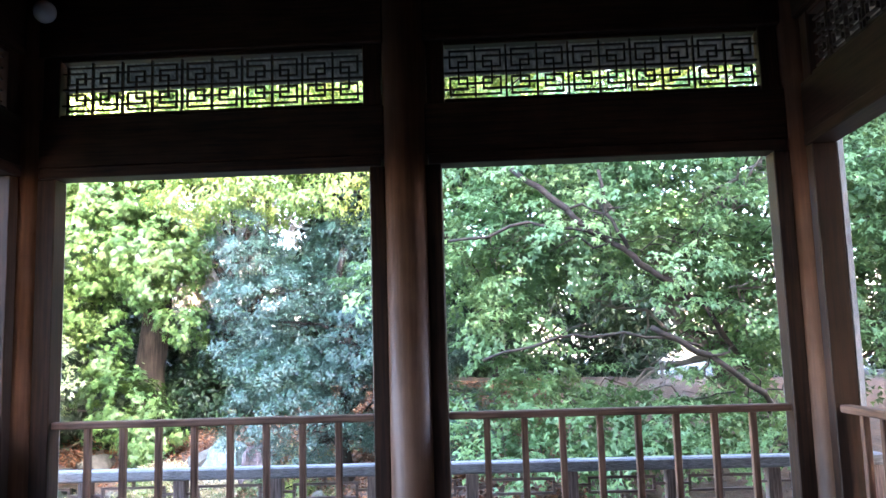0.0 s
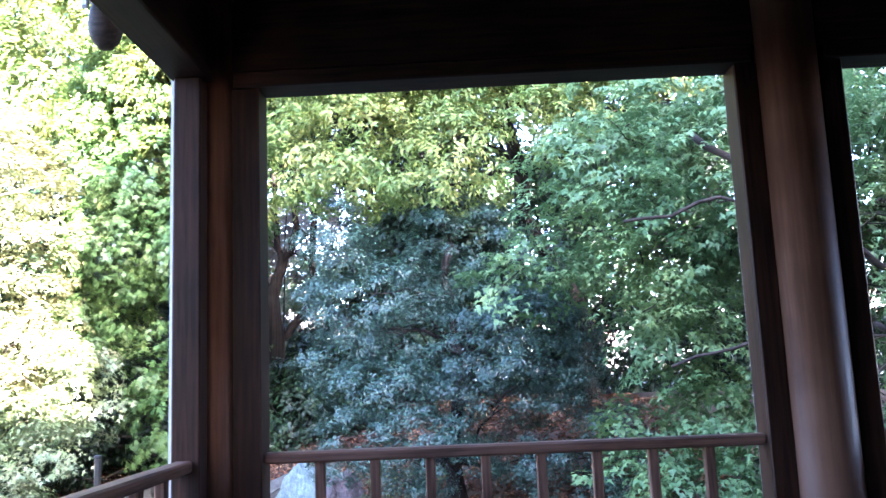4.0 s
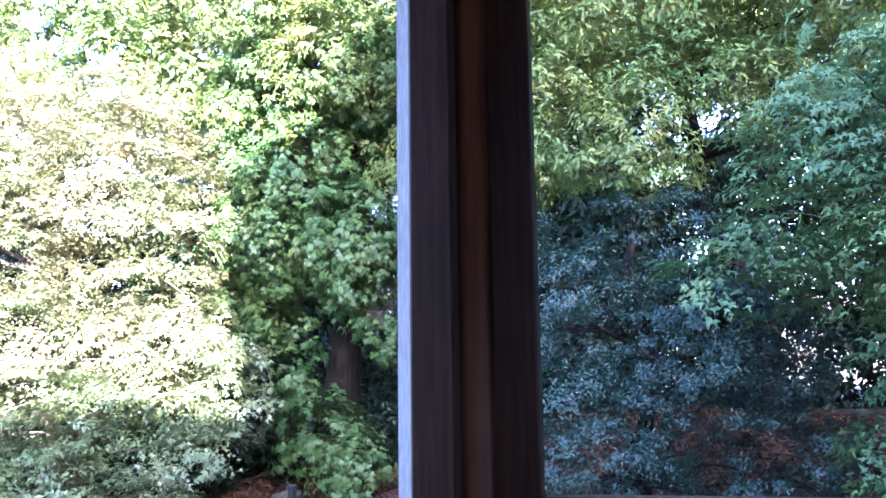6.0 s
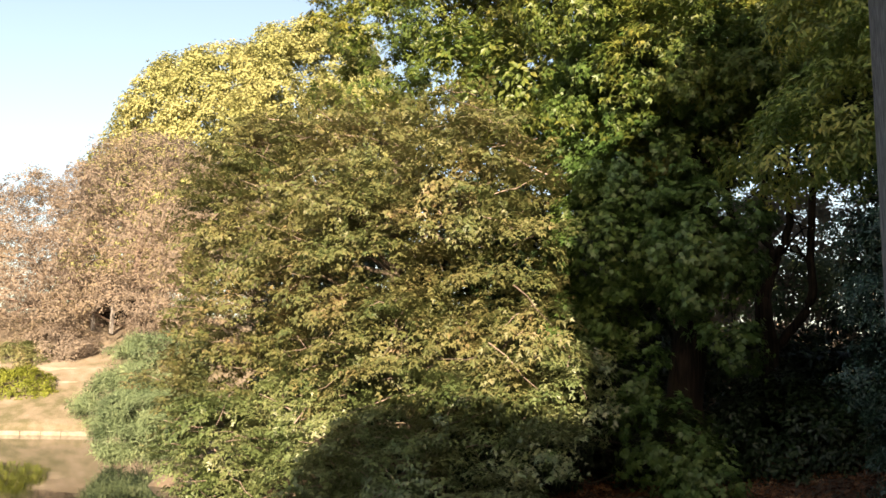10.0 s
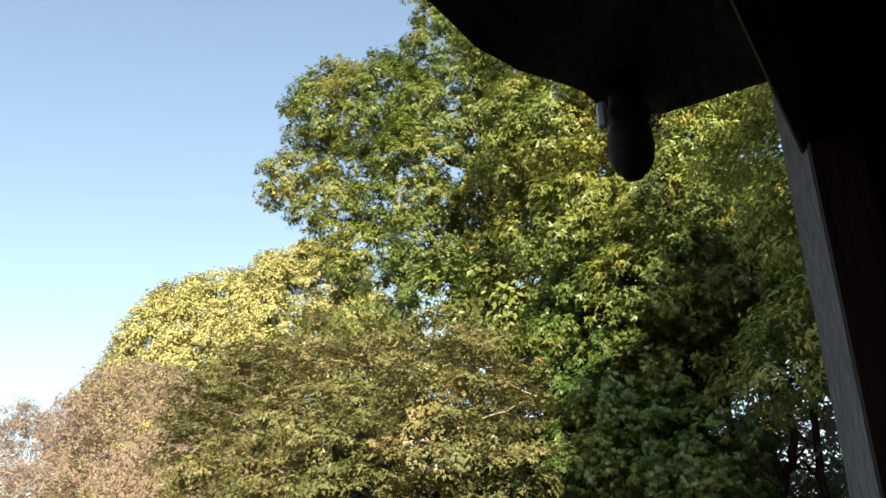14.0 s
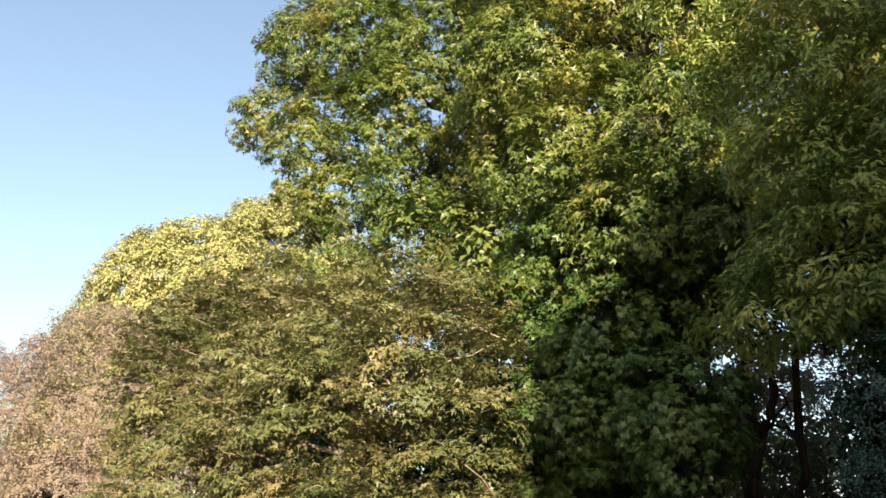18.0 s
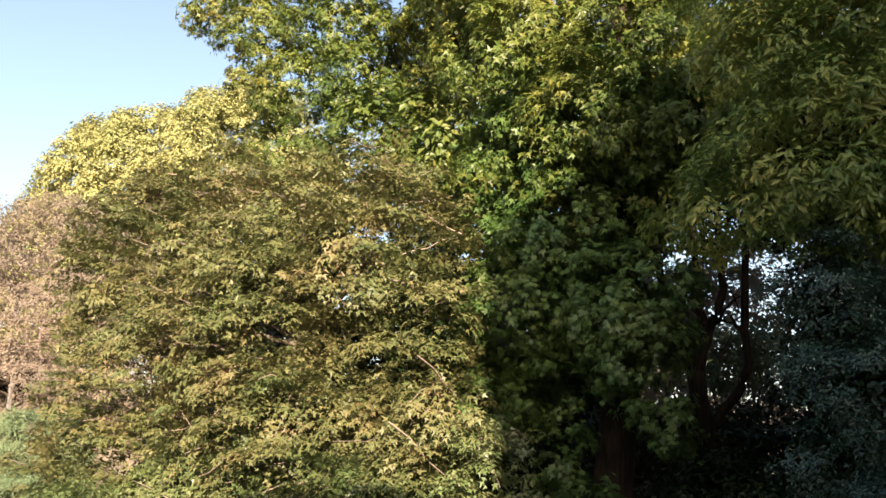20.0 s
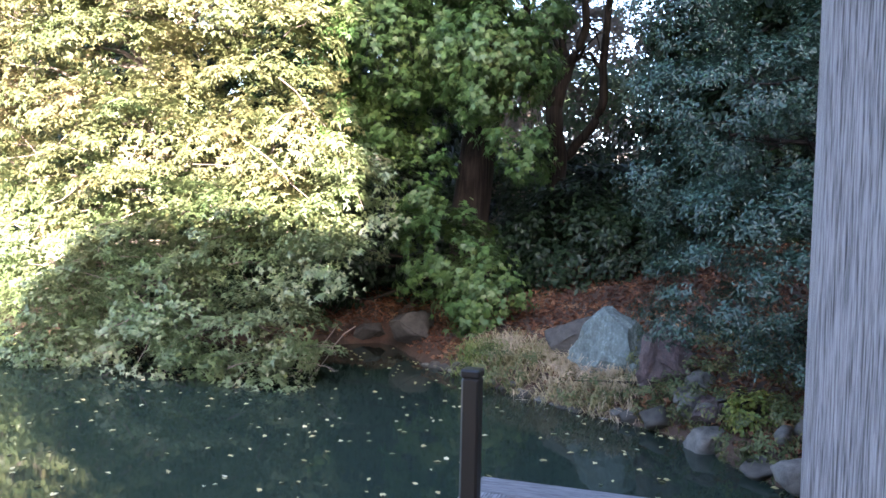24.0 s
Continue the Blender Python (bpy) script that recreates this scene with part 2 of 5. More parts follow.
_b.inputs["Base Color"].default_value = (0.015, 0.026, 0.02, 1)
_b.inputs["Roughness"].default_value = 0.04
_b.inputs["IOR"].default_value = 1.33
bumped(_nt, _b, noise_of(_nt, 1.8, 2), 0.035, 0.05)

# ---- builders ----


def mesh_of(name, verts, faces, smooth=False):
    me = bpy.data.meshes.new(name)
    me.from_pydata([tuple(v) for v in verts], [], faces)
    me.update()
    if smooth:
        me.polygons.foreach_set("use_smooth", [True] * len(me.polygons))
    return me


def thing(name, label, category, group="", kind="", at=(0, 0, 0)):
    ob = tagged(new(name), label, category, group, kind)
    ob.location = at
    return ob


def part(name, data, material, parent=None, label=""):
    """One mesh object from a bmesh or mesh, under a thing or a part. Coordinates are the world's."""
    if isinstance(data, bmesh.types.BMesh):
        me = bpy.data.meshes.new(name)
        data.normal_update()
        data.to_mesh(me)
        data.free()
    else:
        me = data
    if not me.materials:
        me.materials.append(material)
    ob = new(name, me)
    if parent is not None:
        ob.parent = parent
        base = parent.location if parent.parent is None else parent.location + parent.parent.location
        ob.location = -base
    if label:
        ob["label"] = label
    return ob


def box(bm, x0, x1, y0, y1, z0, z1, bevel=0.006):
    r = bmesh.ops.create_cube(bm, size=1.0, matrix=Matrix.Translation(((x0 + x1) / 2, (y0 + y1) / 2, (z0 + z1) / 2)) @ Matrix.Diagonal((x1 - x0, y1 - y0, z1 - z0, 1)))
    if bevel:
        es = list({e for v in r["verts"] for e in v.link_edges})
        bmesh.ops.bevel(bm, geom=es, offset=bevel, segments=1, affect="EDGES", profile=0.5)
    return bm


def boxed(*a, **k):
    return box(bmesh.new(), *a, **k)


def lathe(x, y, profile, n=28):
    """A turned body: profile of (radius, z)."""
    vs, fs = [], []
    for r, z in profile:
        for i in range(n):
            a = 2 * math.pi * i / n
            vs.append((x + r * math.cos(a), y + r * math.sin(a), z))
    for k in range(len(profile) - 1):
        for i in range(n):
            j = (i + 1) % n
            fs.append((k * n + i, k * n + j, (k + 1) * n + j, (k + 1) * n + i))
    fs.append(tuple(reversed(range(n))))
    fs.append(tuple((len(profile) - 1) * n + i for i in range(n)))
    return mesh_of("turned", vs, fs, True)


def tube(vs, fs, pts, radii, n=7):
    """Adds a tapered tube along pts to the lists."""
    base = len(vs)
    for k, (p, r) in enumerate(zip(pts, radii)):
        p = Vector(p)
        d = (Vector(pts[min(k + 1, len(pts) - 1)]) - Vector(pts[max(k - 1, 0)])).normalized()
        u = d.cross(Vector((0.31, 0.17, 0.93)) if abs(d.z) < 0.9 else Vector((1, 0.2, 0))).normalized()
        w = d.cross(u)
        for i in range(n):
            a = 2 * math.pi * i / n
            vs.append(p + (u * math.cos(a) + w * math.sin(a)) * r)
    for k in range(len(pts) - 1):
        for i in range(n):
            j = (i + 1) % n
            fs.append((base + k * n + i, base + k * n + j, base + (k + 1) * n + j, base + (k + 1) * n + i))
    fs.append(tuple(base + (len(pts) - 1) * n + i for i in range(n)))


def wander(a, b, rng, amount, n=7, sag=0.0):
    """Points of a crooked limb from a to b."""
    a, b = np.array(a, float), np.array(b, float)
    t = np.linspace(0, 1, n)[:, None]
    off = rng.normal(0, amount, (n, 3)) * np.sin(np.pi * t)
    off[:, 2:] += sag * np.sin(np.pi * t)
    return a + (b - a) * t + off


def blade_mesh(v, tris):
    """A mesh of n alike blades from their corner places (n, k, 3) and the triangles of one blade."""
    n, k, m = len(v), v.shape[1], len(tris)
    me = bpy.data.meshes.new("leaves")
    me.vertices.add(n * k)
    me.vertices.foreach_set("co", v.astype(np.float32).ravel())
    me.loops.add(n * m)
    me.loops.foreach_set("vertex_index", (np.arange(n)[:, None] * k + np.array(tris)).astype(np.int32).ravel())
    me.polygons.add(n * m // 3)
    me.polygons.foreach_set("loop_start", np.arange(0, n * m, 3, dtype=np.int32))
    me.update(calc_edges=True)
    return me


def leaves(centres, per, radius, size, rng, width=0.55, flat=0.5, fold=0.25, droop=0.0, dome=0.35, thick=0.12, out=None, outward=0.3):
    """A mesh of single leaves, a folded blade each, set in tufts round the centres. flat: 0 any turn, 1 along the tuft.
    Each tuft is a domed disc, tipped towards out."""
    centres = np.asarray(centres, float)
    m = len(centres)
    up = np.zeros((m, 3)) + (0, 0, 1.0) + rng.normal(0, 0.16, (m, 3))
    if out is not None:
        up += np.asarray(out) * outward
    up /= np.linalg.norm(up, axis=1)[:, None]
    u = np.cross(up, (0.3, 0.9, 0.1))
    u /= np.linalg.norm(u, axis=1)[:, None]
    w = np.cross(up, u)
    rad = radius * rng.uniform(0.55, 1.35, m)
    k = rng.choice(m, m * per, p=rad ** 2 / (rad ** 2).sum())
    n = len(k)
    r = np.sqrt(rng.uniform(0, 1, n)) * (1 + 0.15 * rng.normal(0, 1, n))
    a = rng.uniform(0, 2 * np.pi, n)
    lob = 1 + 0.25 * np.sin(3 * a + k)
    R = rad[k] * r * lob
    tn = up[k]
    c = centres[k] + (u[k] * np.cos(a)[:, None] + w[k] * np.sin(a)[:, None]) * R[:, None] + tn * ((rng.normal(0, thick, n) - dome * r ** 2) * rad[k])[:, None]
    nrm = rng.normal(0, 1, (n, 3)) * (1 - flat) + tn * (flat + 0.15)
    nrm /= np.linalg.norm(nrm, axis=1)[:, None]
    d = rng.normal(0, 1, (n, 3))
    d[:, 2] -= droop
    d -= (d * nrm).sum(1)[:, None] * nrm
    d /= np.linalg.norm(d, axis=1)[:, None] + 1e-9
    s = np.cross(nrm, d)
    ln = (size * rng.uniform(0.65, 1.3, n))[:, None]
    v = np.empty((n, 4, 3))
    v[:, 0] = c - d * ln * 0.5
    v[:, 1] = c + s * ln * width * 0.5 + nrm * ln * fold * 0.5
    v[:, 2] = c + d * ln * 0.5 - nrm * ln * 0.12
    v[:, 3] = c - s * ln * width * 0.5 + nrm * ln * fold * 0.5
    return blade_mesh(v, [0, 1, 2, 0, 2, 3])


def lobed(lobes, count, rng, shell=0.55, lower=-0.6):
    """Tuft centres in the outer part of some ellipsoids (x, y, z, rx, ry, rz), and the way out at each."""
    lobes = np.asarray(lobes, float)
    w = lobes[:, 3] * lobes[:, 4] + lobes[:, 4] * lobes[:, 5] + lobes[:, 3] * lobes[:, 5]
    k = rng.choice(len(lobes), count * 3, p=w / w.sum())
    d = rng.normal(0, 1, (count * 3, 3))
    d /= np.linalg.norm(d, axis=1)[:, None]
    keep = d[:, 2] > lower
    k, d = k[keep][:count], d[keep][:count]
    r = shell + (1.06 - shell) * rng.uniform(0, 1, (len(d), 1)) ** 0.7
    return lobes[k, :3] + d * r * lobes[k, 3:], d


# outlines of one leaf: (along, across, up) for a length of 1, and its triangles
def lobed_leaf(tips, notch):
    """A leaf with pointed lobes: (degrees, length) of its tips, with notches between them."""
    pts = [(-0.12, 0.0, 0.0)]
    for i, (deg, r) in enumerate(tips):
        if i:
            m = radians((deg + tips[i - 1][0]) / 2)
            pts.append((notch * math.cos(m), notch * math.sin(m), 0.03))
        pts.append((r * math.cos(radians(deg)), r * math.sin(radians(deg)), -0.2 * r * r))
    return np.array(pts), [k for i in range(1, len(pts) - 1) for k in (0, i, i + 1)]


STAR = lobed_leaf([(-108, 0.42), (-52, 0.72), (0, 1.0), (52, 0.72), (108, 0.42)], 0.33)
PALM = lobed_leaf([(-75, 0.6), (0, 1.0), (75, 0.6)], 0.3)
BLADE = np.array([(0, 0, 0), (0.5, 0.26, 0.1), (1, 0, -0.15), (0.5, -0.26, 0.1)]), [0, 1, 2, 0, 2, 3]
NEEDLE = np.array([(0, 0.06, 0), (1, 0, -0.1), (0, -0.06, 0)]), [0, 1, 2]
SLIM = np.array([(0, 0, 0), (0.5, 0.19, 0.08), (1, 0, -0.12), (0.5, -0.19, 0.08)]), [0, 1, 2, 0, 2, 3]


def unit(v):
    return v / (np.linalg.norm(v, axis=-1, keepdims=True) + 1e-9)


def leaf_mesh(c, d, n, ln, shape):
    """Leaves with their stalks at c, along d, their upper sides towards n."""
    n = unit(n)
    d = unit(d - (d * n).sum(-1, keepdims=True) * n)
    s = np.cross(n, d)
    outline, tris = shape
    ln = ln[:, None, None]
    v = c[:, None] + ln * (d[:, None] * outline[None, :, :1] + s[:, None] * outline[None, :, 1:2] + n[:, None] * outline[None, :, 2:])
    return blade_mesh(v, tris)


def spread(lobes, gap, rng, shell=0.8, lower=-0.85, back=0.35, tries=9, most=1600):
    """Places over the outer part of some ellipsoids, at least gap apart, and the way out at each."""
    lobes = np.asarray(lobes, float)
    r3 = lobes[:, 3:]
    area = r3[:, 0] * r3[:, 1] + r3[:, 1] * r3[:, 2] + r3[:, 0] * r3[:, 2]
    n = int(min(12000, tries * 4.2 * area.sum() / gap ** 2))
    k = rng.choice(len(lobes), n, p=area / area.sum())
    d = unit(rng.normal(0, 1, (n, 3)))
    p = lobes[k, :3] + d * r3[k] * (shell + (1.1 - shell) * rng.uniform(0, 1, (n, 1)) ** 0.6)
    depth = np.linalg.norm((p[:, None] - lobes[None, :, :3]) / r3[None], axis=2)
    depth[np.arange(n), k] = 9
    keep = (d[:, 2] > lower) & (depth.min(1) > 0.72) & ((d[:, 1] < 0.3) | (rng.uniform(0, 1, n) < back))
    p, out = p[keep], unit(d[keep] / r3[k[keep]])
    took = np.zeros((most, 3))
    which = []
    g2 = (gap * rng.uniform(0.75, 1.25, len(p))) ** 2
    for i in range(len(p)):
        m = len(which)
        if m == most:
            break
        if m == 0 or ((took[:m] - p[i]) ** 2).sum(1).min() > g2[i]:
            took[m] = p[i]
            which.append(i)
    return p[which], out[which]


def sprays(centres, out, rng, length, size, shape=PALM, pads=9, per=11, pad=0.14, droop=0.5, twigs=None, tier=0.0):
    """Flat layered sprays: each a drooping fan of small pads of leaves. tier: height between shelves of sprays. twigs: lists to which bare stalks are added."""
    m = len(centres)
    if tier:
        wave = 0.5 * np.sin(0.9 * centres[:, 0] + 0.6) + 0.4 * np.sin(1.3 * centres[:, 1] + 0.5 * centres[:, 0])
        shelf = np.round((centres[:, 2] + wave) / tier) * tier - wave
        centres = centres.copy()
        centres[:, 2] = shelf + rng.normal(0, 0.09 * tier, m) + 0.12 * (centres[:, 2] - shelf)
    w = out * (1, 1, 0.35) + rng.normal(0, 0.32, (m, 3))
    w[:, 2] -= 0.25 * droop
    w = unit(w)
    n = (0, 0, 1.0) + out * 0.5 + rng.normal(0, 0.17, (m, 3))
    n = unit(n - (n * w).sum(1, keepdims=True) * w)
    s = np.cross(n, w)
    ln = length * rng.uniform(0.6, 1.35, m)
    if twigs:
        for i in range(0, m, 3):
            a = centres[i] - w[i] * ln[i] * 0.9 - n[i] * 0.05
            b = centres[i] + w[i] * ln[i] * 0.15 - n[i] * 0.04
            tube(twigs[0], twigs[1], wander(a, b, rng, 0.03 * ln[i], 5), np.linspace(0.012, 0.004, 5), 4)
    q = np.repeat(np.arange(m), pads)
    u = rng.uniform(0.02, 1, m * pads)
    v = rng.uniform(-1, 1, m * pads) * 0.5 * np.sin(np.pi * (0.14 + 0.78 * u))
    lq = ln[q][:, None]
    pc = centres[q] + (w[q] * (u - 0.6)[:, None] + s[q] * v[:, None] + n[q] * (rng.normal(0, 0.065, m * pads) - 0.42 * droop * u ** 2)[:, None]) * lq
    pn = unit(n[q] + w[q] * (0.5 * droop * u)[:, None] + rng.normal(0, 0.2, (m * pads, 3)))
    k = np.repeat(np.arange(m * pads), per)
    a = rng.uniform(0, 2 * np.pi, len(k))
    r = np.sqrt(rng.uniform(0, 1, len(k)))
    way = s[q][k] * np.cos(a)[:, None] + w[q][k] * np.sin(a)[:, None]
    c = pc[k] + (way * r[:, None] - pn[k] * (0.32 * r ** 2 + rng.normal(0, 0.1, len(k)))[:, None]) * (pad * rng.uniform(0.7, 1.35, m * pads)[k])[:, None]
    return leaf_mesh(c, way + 0.6 * w[q][k] + rng.normal(0, 0.35, c.shape), pn[k] + way * (0.4 * r)[:, None] + rng.normal(0, 0.15, c.shape), size * rng.uniform(0.7, 1.25, len(k)), shape)


def shoots(centres, out, rng, clump, size, shape=STAR, tips=16, per=8, droop=0.5, flatten=0.8, scatter=0.28):
    """Clumps of leafy shoots: the tips stand out all round a clump, with a whorl of leaves on each."""
    m = len(centres)
    rad = clump * rng.uniform(0.5, 1.45, m)
    k = rng.choice(m, m * tips, p=rad ** 2 / (rad ** 2).sum())
    q = unit(unit(rng.normal(0, 1, (len(k), 3))) + out[k] * 0.75 + (0, 0, 0.3))
    tip = centres[k] + q * (1, 1, flatten) * (rad[k] * rng.uniform(0.4, 1.1, len(k)))[:, None]
    j = np.repeat(np.arange(len(k)), per)
    d = unit(q[j] * 0.55 + unit(rng.normal(0, 1, (len(j), 3))) * 0.9 - (0, 0, droop * 0.7))
    ln = size * rng.uniform(0.65, 1.25, len(j))
    c = tip[j] + d * ln[:, None] * 0.25 + rng.normal(0, 0.45, d.shape) * size
    n = q[j] * 0.75 + out[k][j] * 0.3 + (0, 0, 0.45) + rng.normal(0, scatter, d.shape)
    return leaf_mesh(c, d, n, ln, shape)


def tree(name, label, at, top, radius, lobes, leaf, bark, seed, gap, style, limbs=20, reach=0.85, lean=0.15, inner=0.25, shell=0.8, lower=-0.85, back=0.35, twig=None, twig_label="", **kw):
    """A tree: a crooked tapered trunk with limbs that reach into a crown of single leaves, in sprays or shoots."""
    rng = np.random.default_rng(seed)
    ob = thing(name, label, "tree", at=at)
    centres, out = spread(lobes, gap, rng, shell, lower, back)
    vs, fs = [], []
    pts = wander(at, np.array(top, float), rng, lean, 9)
    tube(vs, fs, pts, [radius * (1.25 if i == 0 else 1.0 - 0.6 * i / 8) for i in range(9)], 12)
    part("trunk", mesh_of("trunk", vs, fs, True), bark, ob)
    for c in centres[rng.choice(len(centres), min(limbs, len(centres)), replace=False)]:
        vs, fs = [], []
        k = int(np.argmin(((pts[2:] - c) ** 2).sum(1) + 2.0 * (pts[2:, 2] > c[2]))) + 2
        k = max(2, k - int(rng.integers(0, 2)))
        c = pts[k] + (c - pts[k]) * reach
        r = radius * (1.0 - 0.6 * k / 8) * rng.uniform(0.25, 0.45)
        p = wander(pts[k], c, rng, 0.14 * np.linalg.norm(c - pts[k]) / 3, 8, 0.12)
        tube(vs, fs, p, np.linspace(r, r * 0.15, 8), 7)
        for _ in range(4):
            q = rng.integers(3, 7)
            e = p[q] + rng.normal(0, 0.2, 3) * np.linalg.norm(c - pts[k]) * (1, 1, 0.5)
            tube(vs, fs, wander(p[q], e, rng, 0.06, 5), np.linspace(r * 0.4, r * 0.08, 5), 5)
        part("limb", mesh_of("limb", vs, fs, True), bark, ob)
    if twig:
        tw = ([], [])
        part("crown", style(centres, out, rng, twigs=tw, **kw), leaf, ob)
        tagged(part("twig_spray", mesh_of("twig_spray", tw[0], tw[1], True), twig, ob, twig_label), kind="stuff")
    else:
        part("crown", style(centres, out, rng, **kw), leaf, ob)
    if inner:
        small = np.asarray(lobes, float) * (1, 1, 1, 0.62, 0.62, 0.66)
        deep, way = spread(small, gap * 0.9, rng, 0.35, -0.9, 0.8)
        deep, way = deep[:int(inner * len(centres)) + 1], way[:int(inner * len(centres)) + 1]
        part("inner_crown", shoots(deep, way, rng, gap * 0.7, kw["size"] * 1.15, kw.get("shape", PALM), 14, 7, scatter=0.9), leaf, ob)
    return ob


# ---- pavilion ----
WX, EX, NY, SPAN = -2.228, 2.802, 5.78, 2.515
WEST_Y = [5.78, 2.6, -0.58, -3.76]
SOUTH_Y = -3.76
HEAD, RAIL, BEAM_TOP, LATTICE_TOP, CEIL = 2.587, 1.045, 2.985, 3.40, 4.05


def wall_box(run, a0, a1, c0, c1, z0, z1, bevel=0.006):
    """A box along a wall: run 'x' for north and south walls, 'y' for the side walls."""
    return boxed(a0, a1, c0, c1, z0, z1, bevel) if run == "x" else boxed(c0, c1, a0, a1, z0, z1, bevel)


def column(x, y):
    ob = thing("column", "round brown-stained timber column on the pavilion floor", "column", "pavilion columns", "structure", (x, y, 0))
    part("shaft", lathe(x, y, [(0.146, 0.0), (0.146, 0.12), (0.142, 0.13), (0.142, CEIL)]), COLUMN_WOOD_LIT, ob)
    part("base", lathe(x, y, [(0.22, 0.0), (0.23, 0.03), (0.2, 0.09), (0.17, 0.11)]), GREY_STONE, ob, "grey stone column base")


def lattice_bars(bm, run, a0, a1, c0, c1, z0, z1):
    if run == "x":
        box(bm, a0, a1, c0, c1, z0, z1, 0)
    else:
        box(bm, c0, c1, a0, a1, z0, z1, 0)


def motif(cell_w, cell_h, flip_x, flip_z):
    """Key pattern of one cell as thin bars (u0, u1, v0, v1) in 0..1."""
    t = 0.06
    segs = []

    def line(u0, v0, u1, v1):
        segs.append((min(u0, u1) - t / 2, max(u0, u1) + t / 2, min(v0, v1) - t / 2, max(v0, v1) + t / 2))
    line(0.18, 0.18, 1.0, 0.18), line(0.18, 0.18, 0.18, 0.8), line(0.18, 0.8, 0.74, 0.8), line(0.0, 0.39, 0.74, 0.39)
    line(0.74, 0.39, 0.74, 0.8), line(0.46, 0.59, 1.0, 0.59), line(0.46, 0.59, 0.46, 1.0)
    out = []
    for u0, u1, v0, v1 in segs:
        if flip_x:
            u0, u1 = 1 - u1, 1 - u0
        if flip_z:
            v0, v1 = 1 - v1, 1 - v0
        out.append((u0 * cell_w, u1 * cell_w, v0 * cell_h, v1 * cell_h))
    return out


def lattice_panel(run, a0, a1, c, z0, z1, cells):
    ob = thing("lattice_panel", "dark wooden key-pattern lattice panel above the opening", "lattice panel", "lattice panels", "structure")
    cw, ch = (a1 - a0) / cells, (z1 - z0) / 2
    for i in range(1, cells):
        bm = bmesh.new()
        lattice_bars(bm, run, a0 + i * cw - 0.006, a0 + i * cw + 0.006, c - 0.013, c + 0.013, z0, z1)
        part("vertical_bar", bm, DARKWOOD, ob)
    bm = bmesh.new()
    lattice_bars(bm, run, a0, a1, c - 0.011, c + 0.011, z0 + ch - 0.006, z0 + ch + 0.006)
    part("middle_bar", bm, DARKWOOD, ob)
    for i in range(cells):
        for k in range(2):
            bm = bmesh.new()
            for n, (u0, u1, v0, v1) in enumerate(motif(cw, ch, i % 2 == 1, k == 1)):
                e = 0.0004 * (n % 5)
                lattice_bars(bm, run, a0 + i * cw + u0, a0 + i * cw + u1, c - 0.009 - e, c + 0.009 + e, z0 + k * ch + v0, z0 + k * ch + v1)
            part("key_motif", bm, DARKWOOD, ob)
    return ob


def railing(run, a0, a1, c, n):
    ob = thing("railing", "brown wooden railing with square balusters between columns", "railing", "pavilion railings", "structure")
    part("top_rail", wall_box(run, a0, a1, c - 0.035, c + 0.035, RAIL - 0.045, RAIL, 0.008), RAIL_X if run == "x" else RAIL_Y, ob)
    part("bottom_rail", wall_box(run, a0, a1, c - 0.03, c + 0.03, 0.1, 0.16), RAIL_X if run == "x" else RAIL_Y, ob)
    for i in range(1, n + 1):
        a = a0 + (a1 - a0) * i / (n + 1)
        part("baluster", wall_box(run, a - 0.02, a + 0.02, c - 0.02, c + 0.02, 0.155, RAIL - 0.043, 0.004), RAIL_Z, ob)
    return ob


def corner_board(run, s0, s1, low, near, far):
    """An upright board outside a jamb, chamfered towards the opening."""
    if low:
        prof = [(s0, near), (s1, near), (s1 - 0.05, far), (s0, far)]
    else:
        prof = [(s0, near), (s1, near), (s1, far), (s0 + 0.05, far)]
    n = len(prof)
    vs = [((a, b, z) if run == "x" else (b, a, z)) for z in (-0.02, 3.56) for a, b in prof]
    fs = [(i, (i + 1) % n, n + (i + 1) % n, n + i) for i in range(n)] + [tuple(range(n)), tuple(range(n, 2 * n))]
    bm = bmesh.new()
    bv = [bm.verts.new(v) for v in vs]
    for f in fs:
        bm.faces.new([bv[i] for i in f])
    bmesh.ops.recalc_face_normals(bm, faces=bm.faces)
    bmesh.ops.bevel(bm, geom=list(bm.edges), offset=0.004, segments=1, affect="EDGES", profile=0.5)
    return bm


def prism(prof, z0, z1):
    """An upright board from its plan, (y, x) corners."""
    n = len(prof)
    bm = bmesh.new()
    bv = [bm.verts.new((b, a, z)) for z in (z0, z1) for a, b in prof]
    for f in [(i, (i + 1) % n, n + (i + 1) % n, n + i) for i in range(n)] + [tuple(range(n)), tuple(range(n, 2 * n))]:
        bm.faces.new([bv[i] for i in f])
    bmesh.ops.recalc_face_normals(bm, faces=bm.faces)
    bmesh.ops.bevel(bm, geom=list(bm.edges), offset=0.004, segments=1, affect="EDGES", profile=0.5)
    return bm


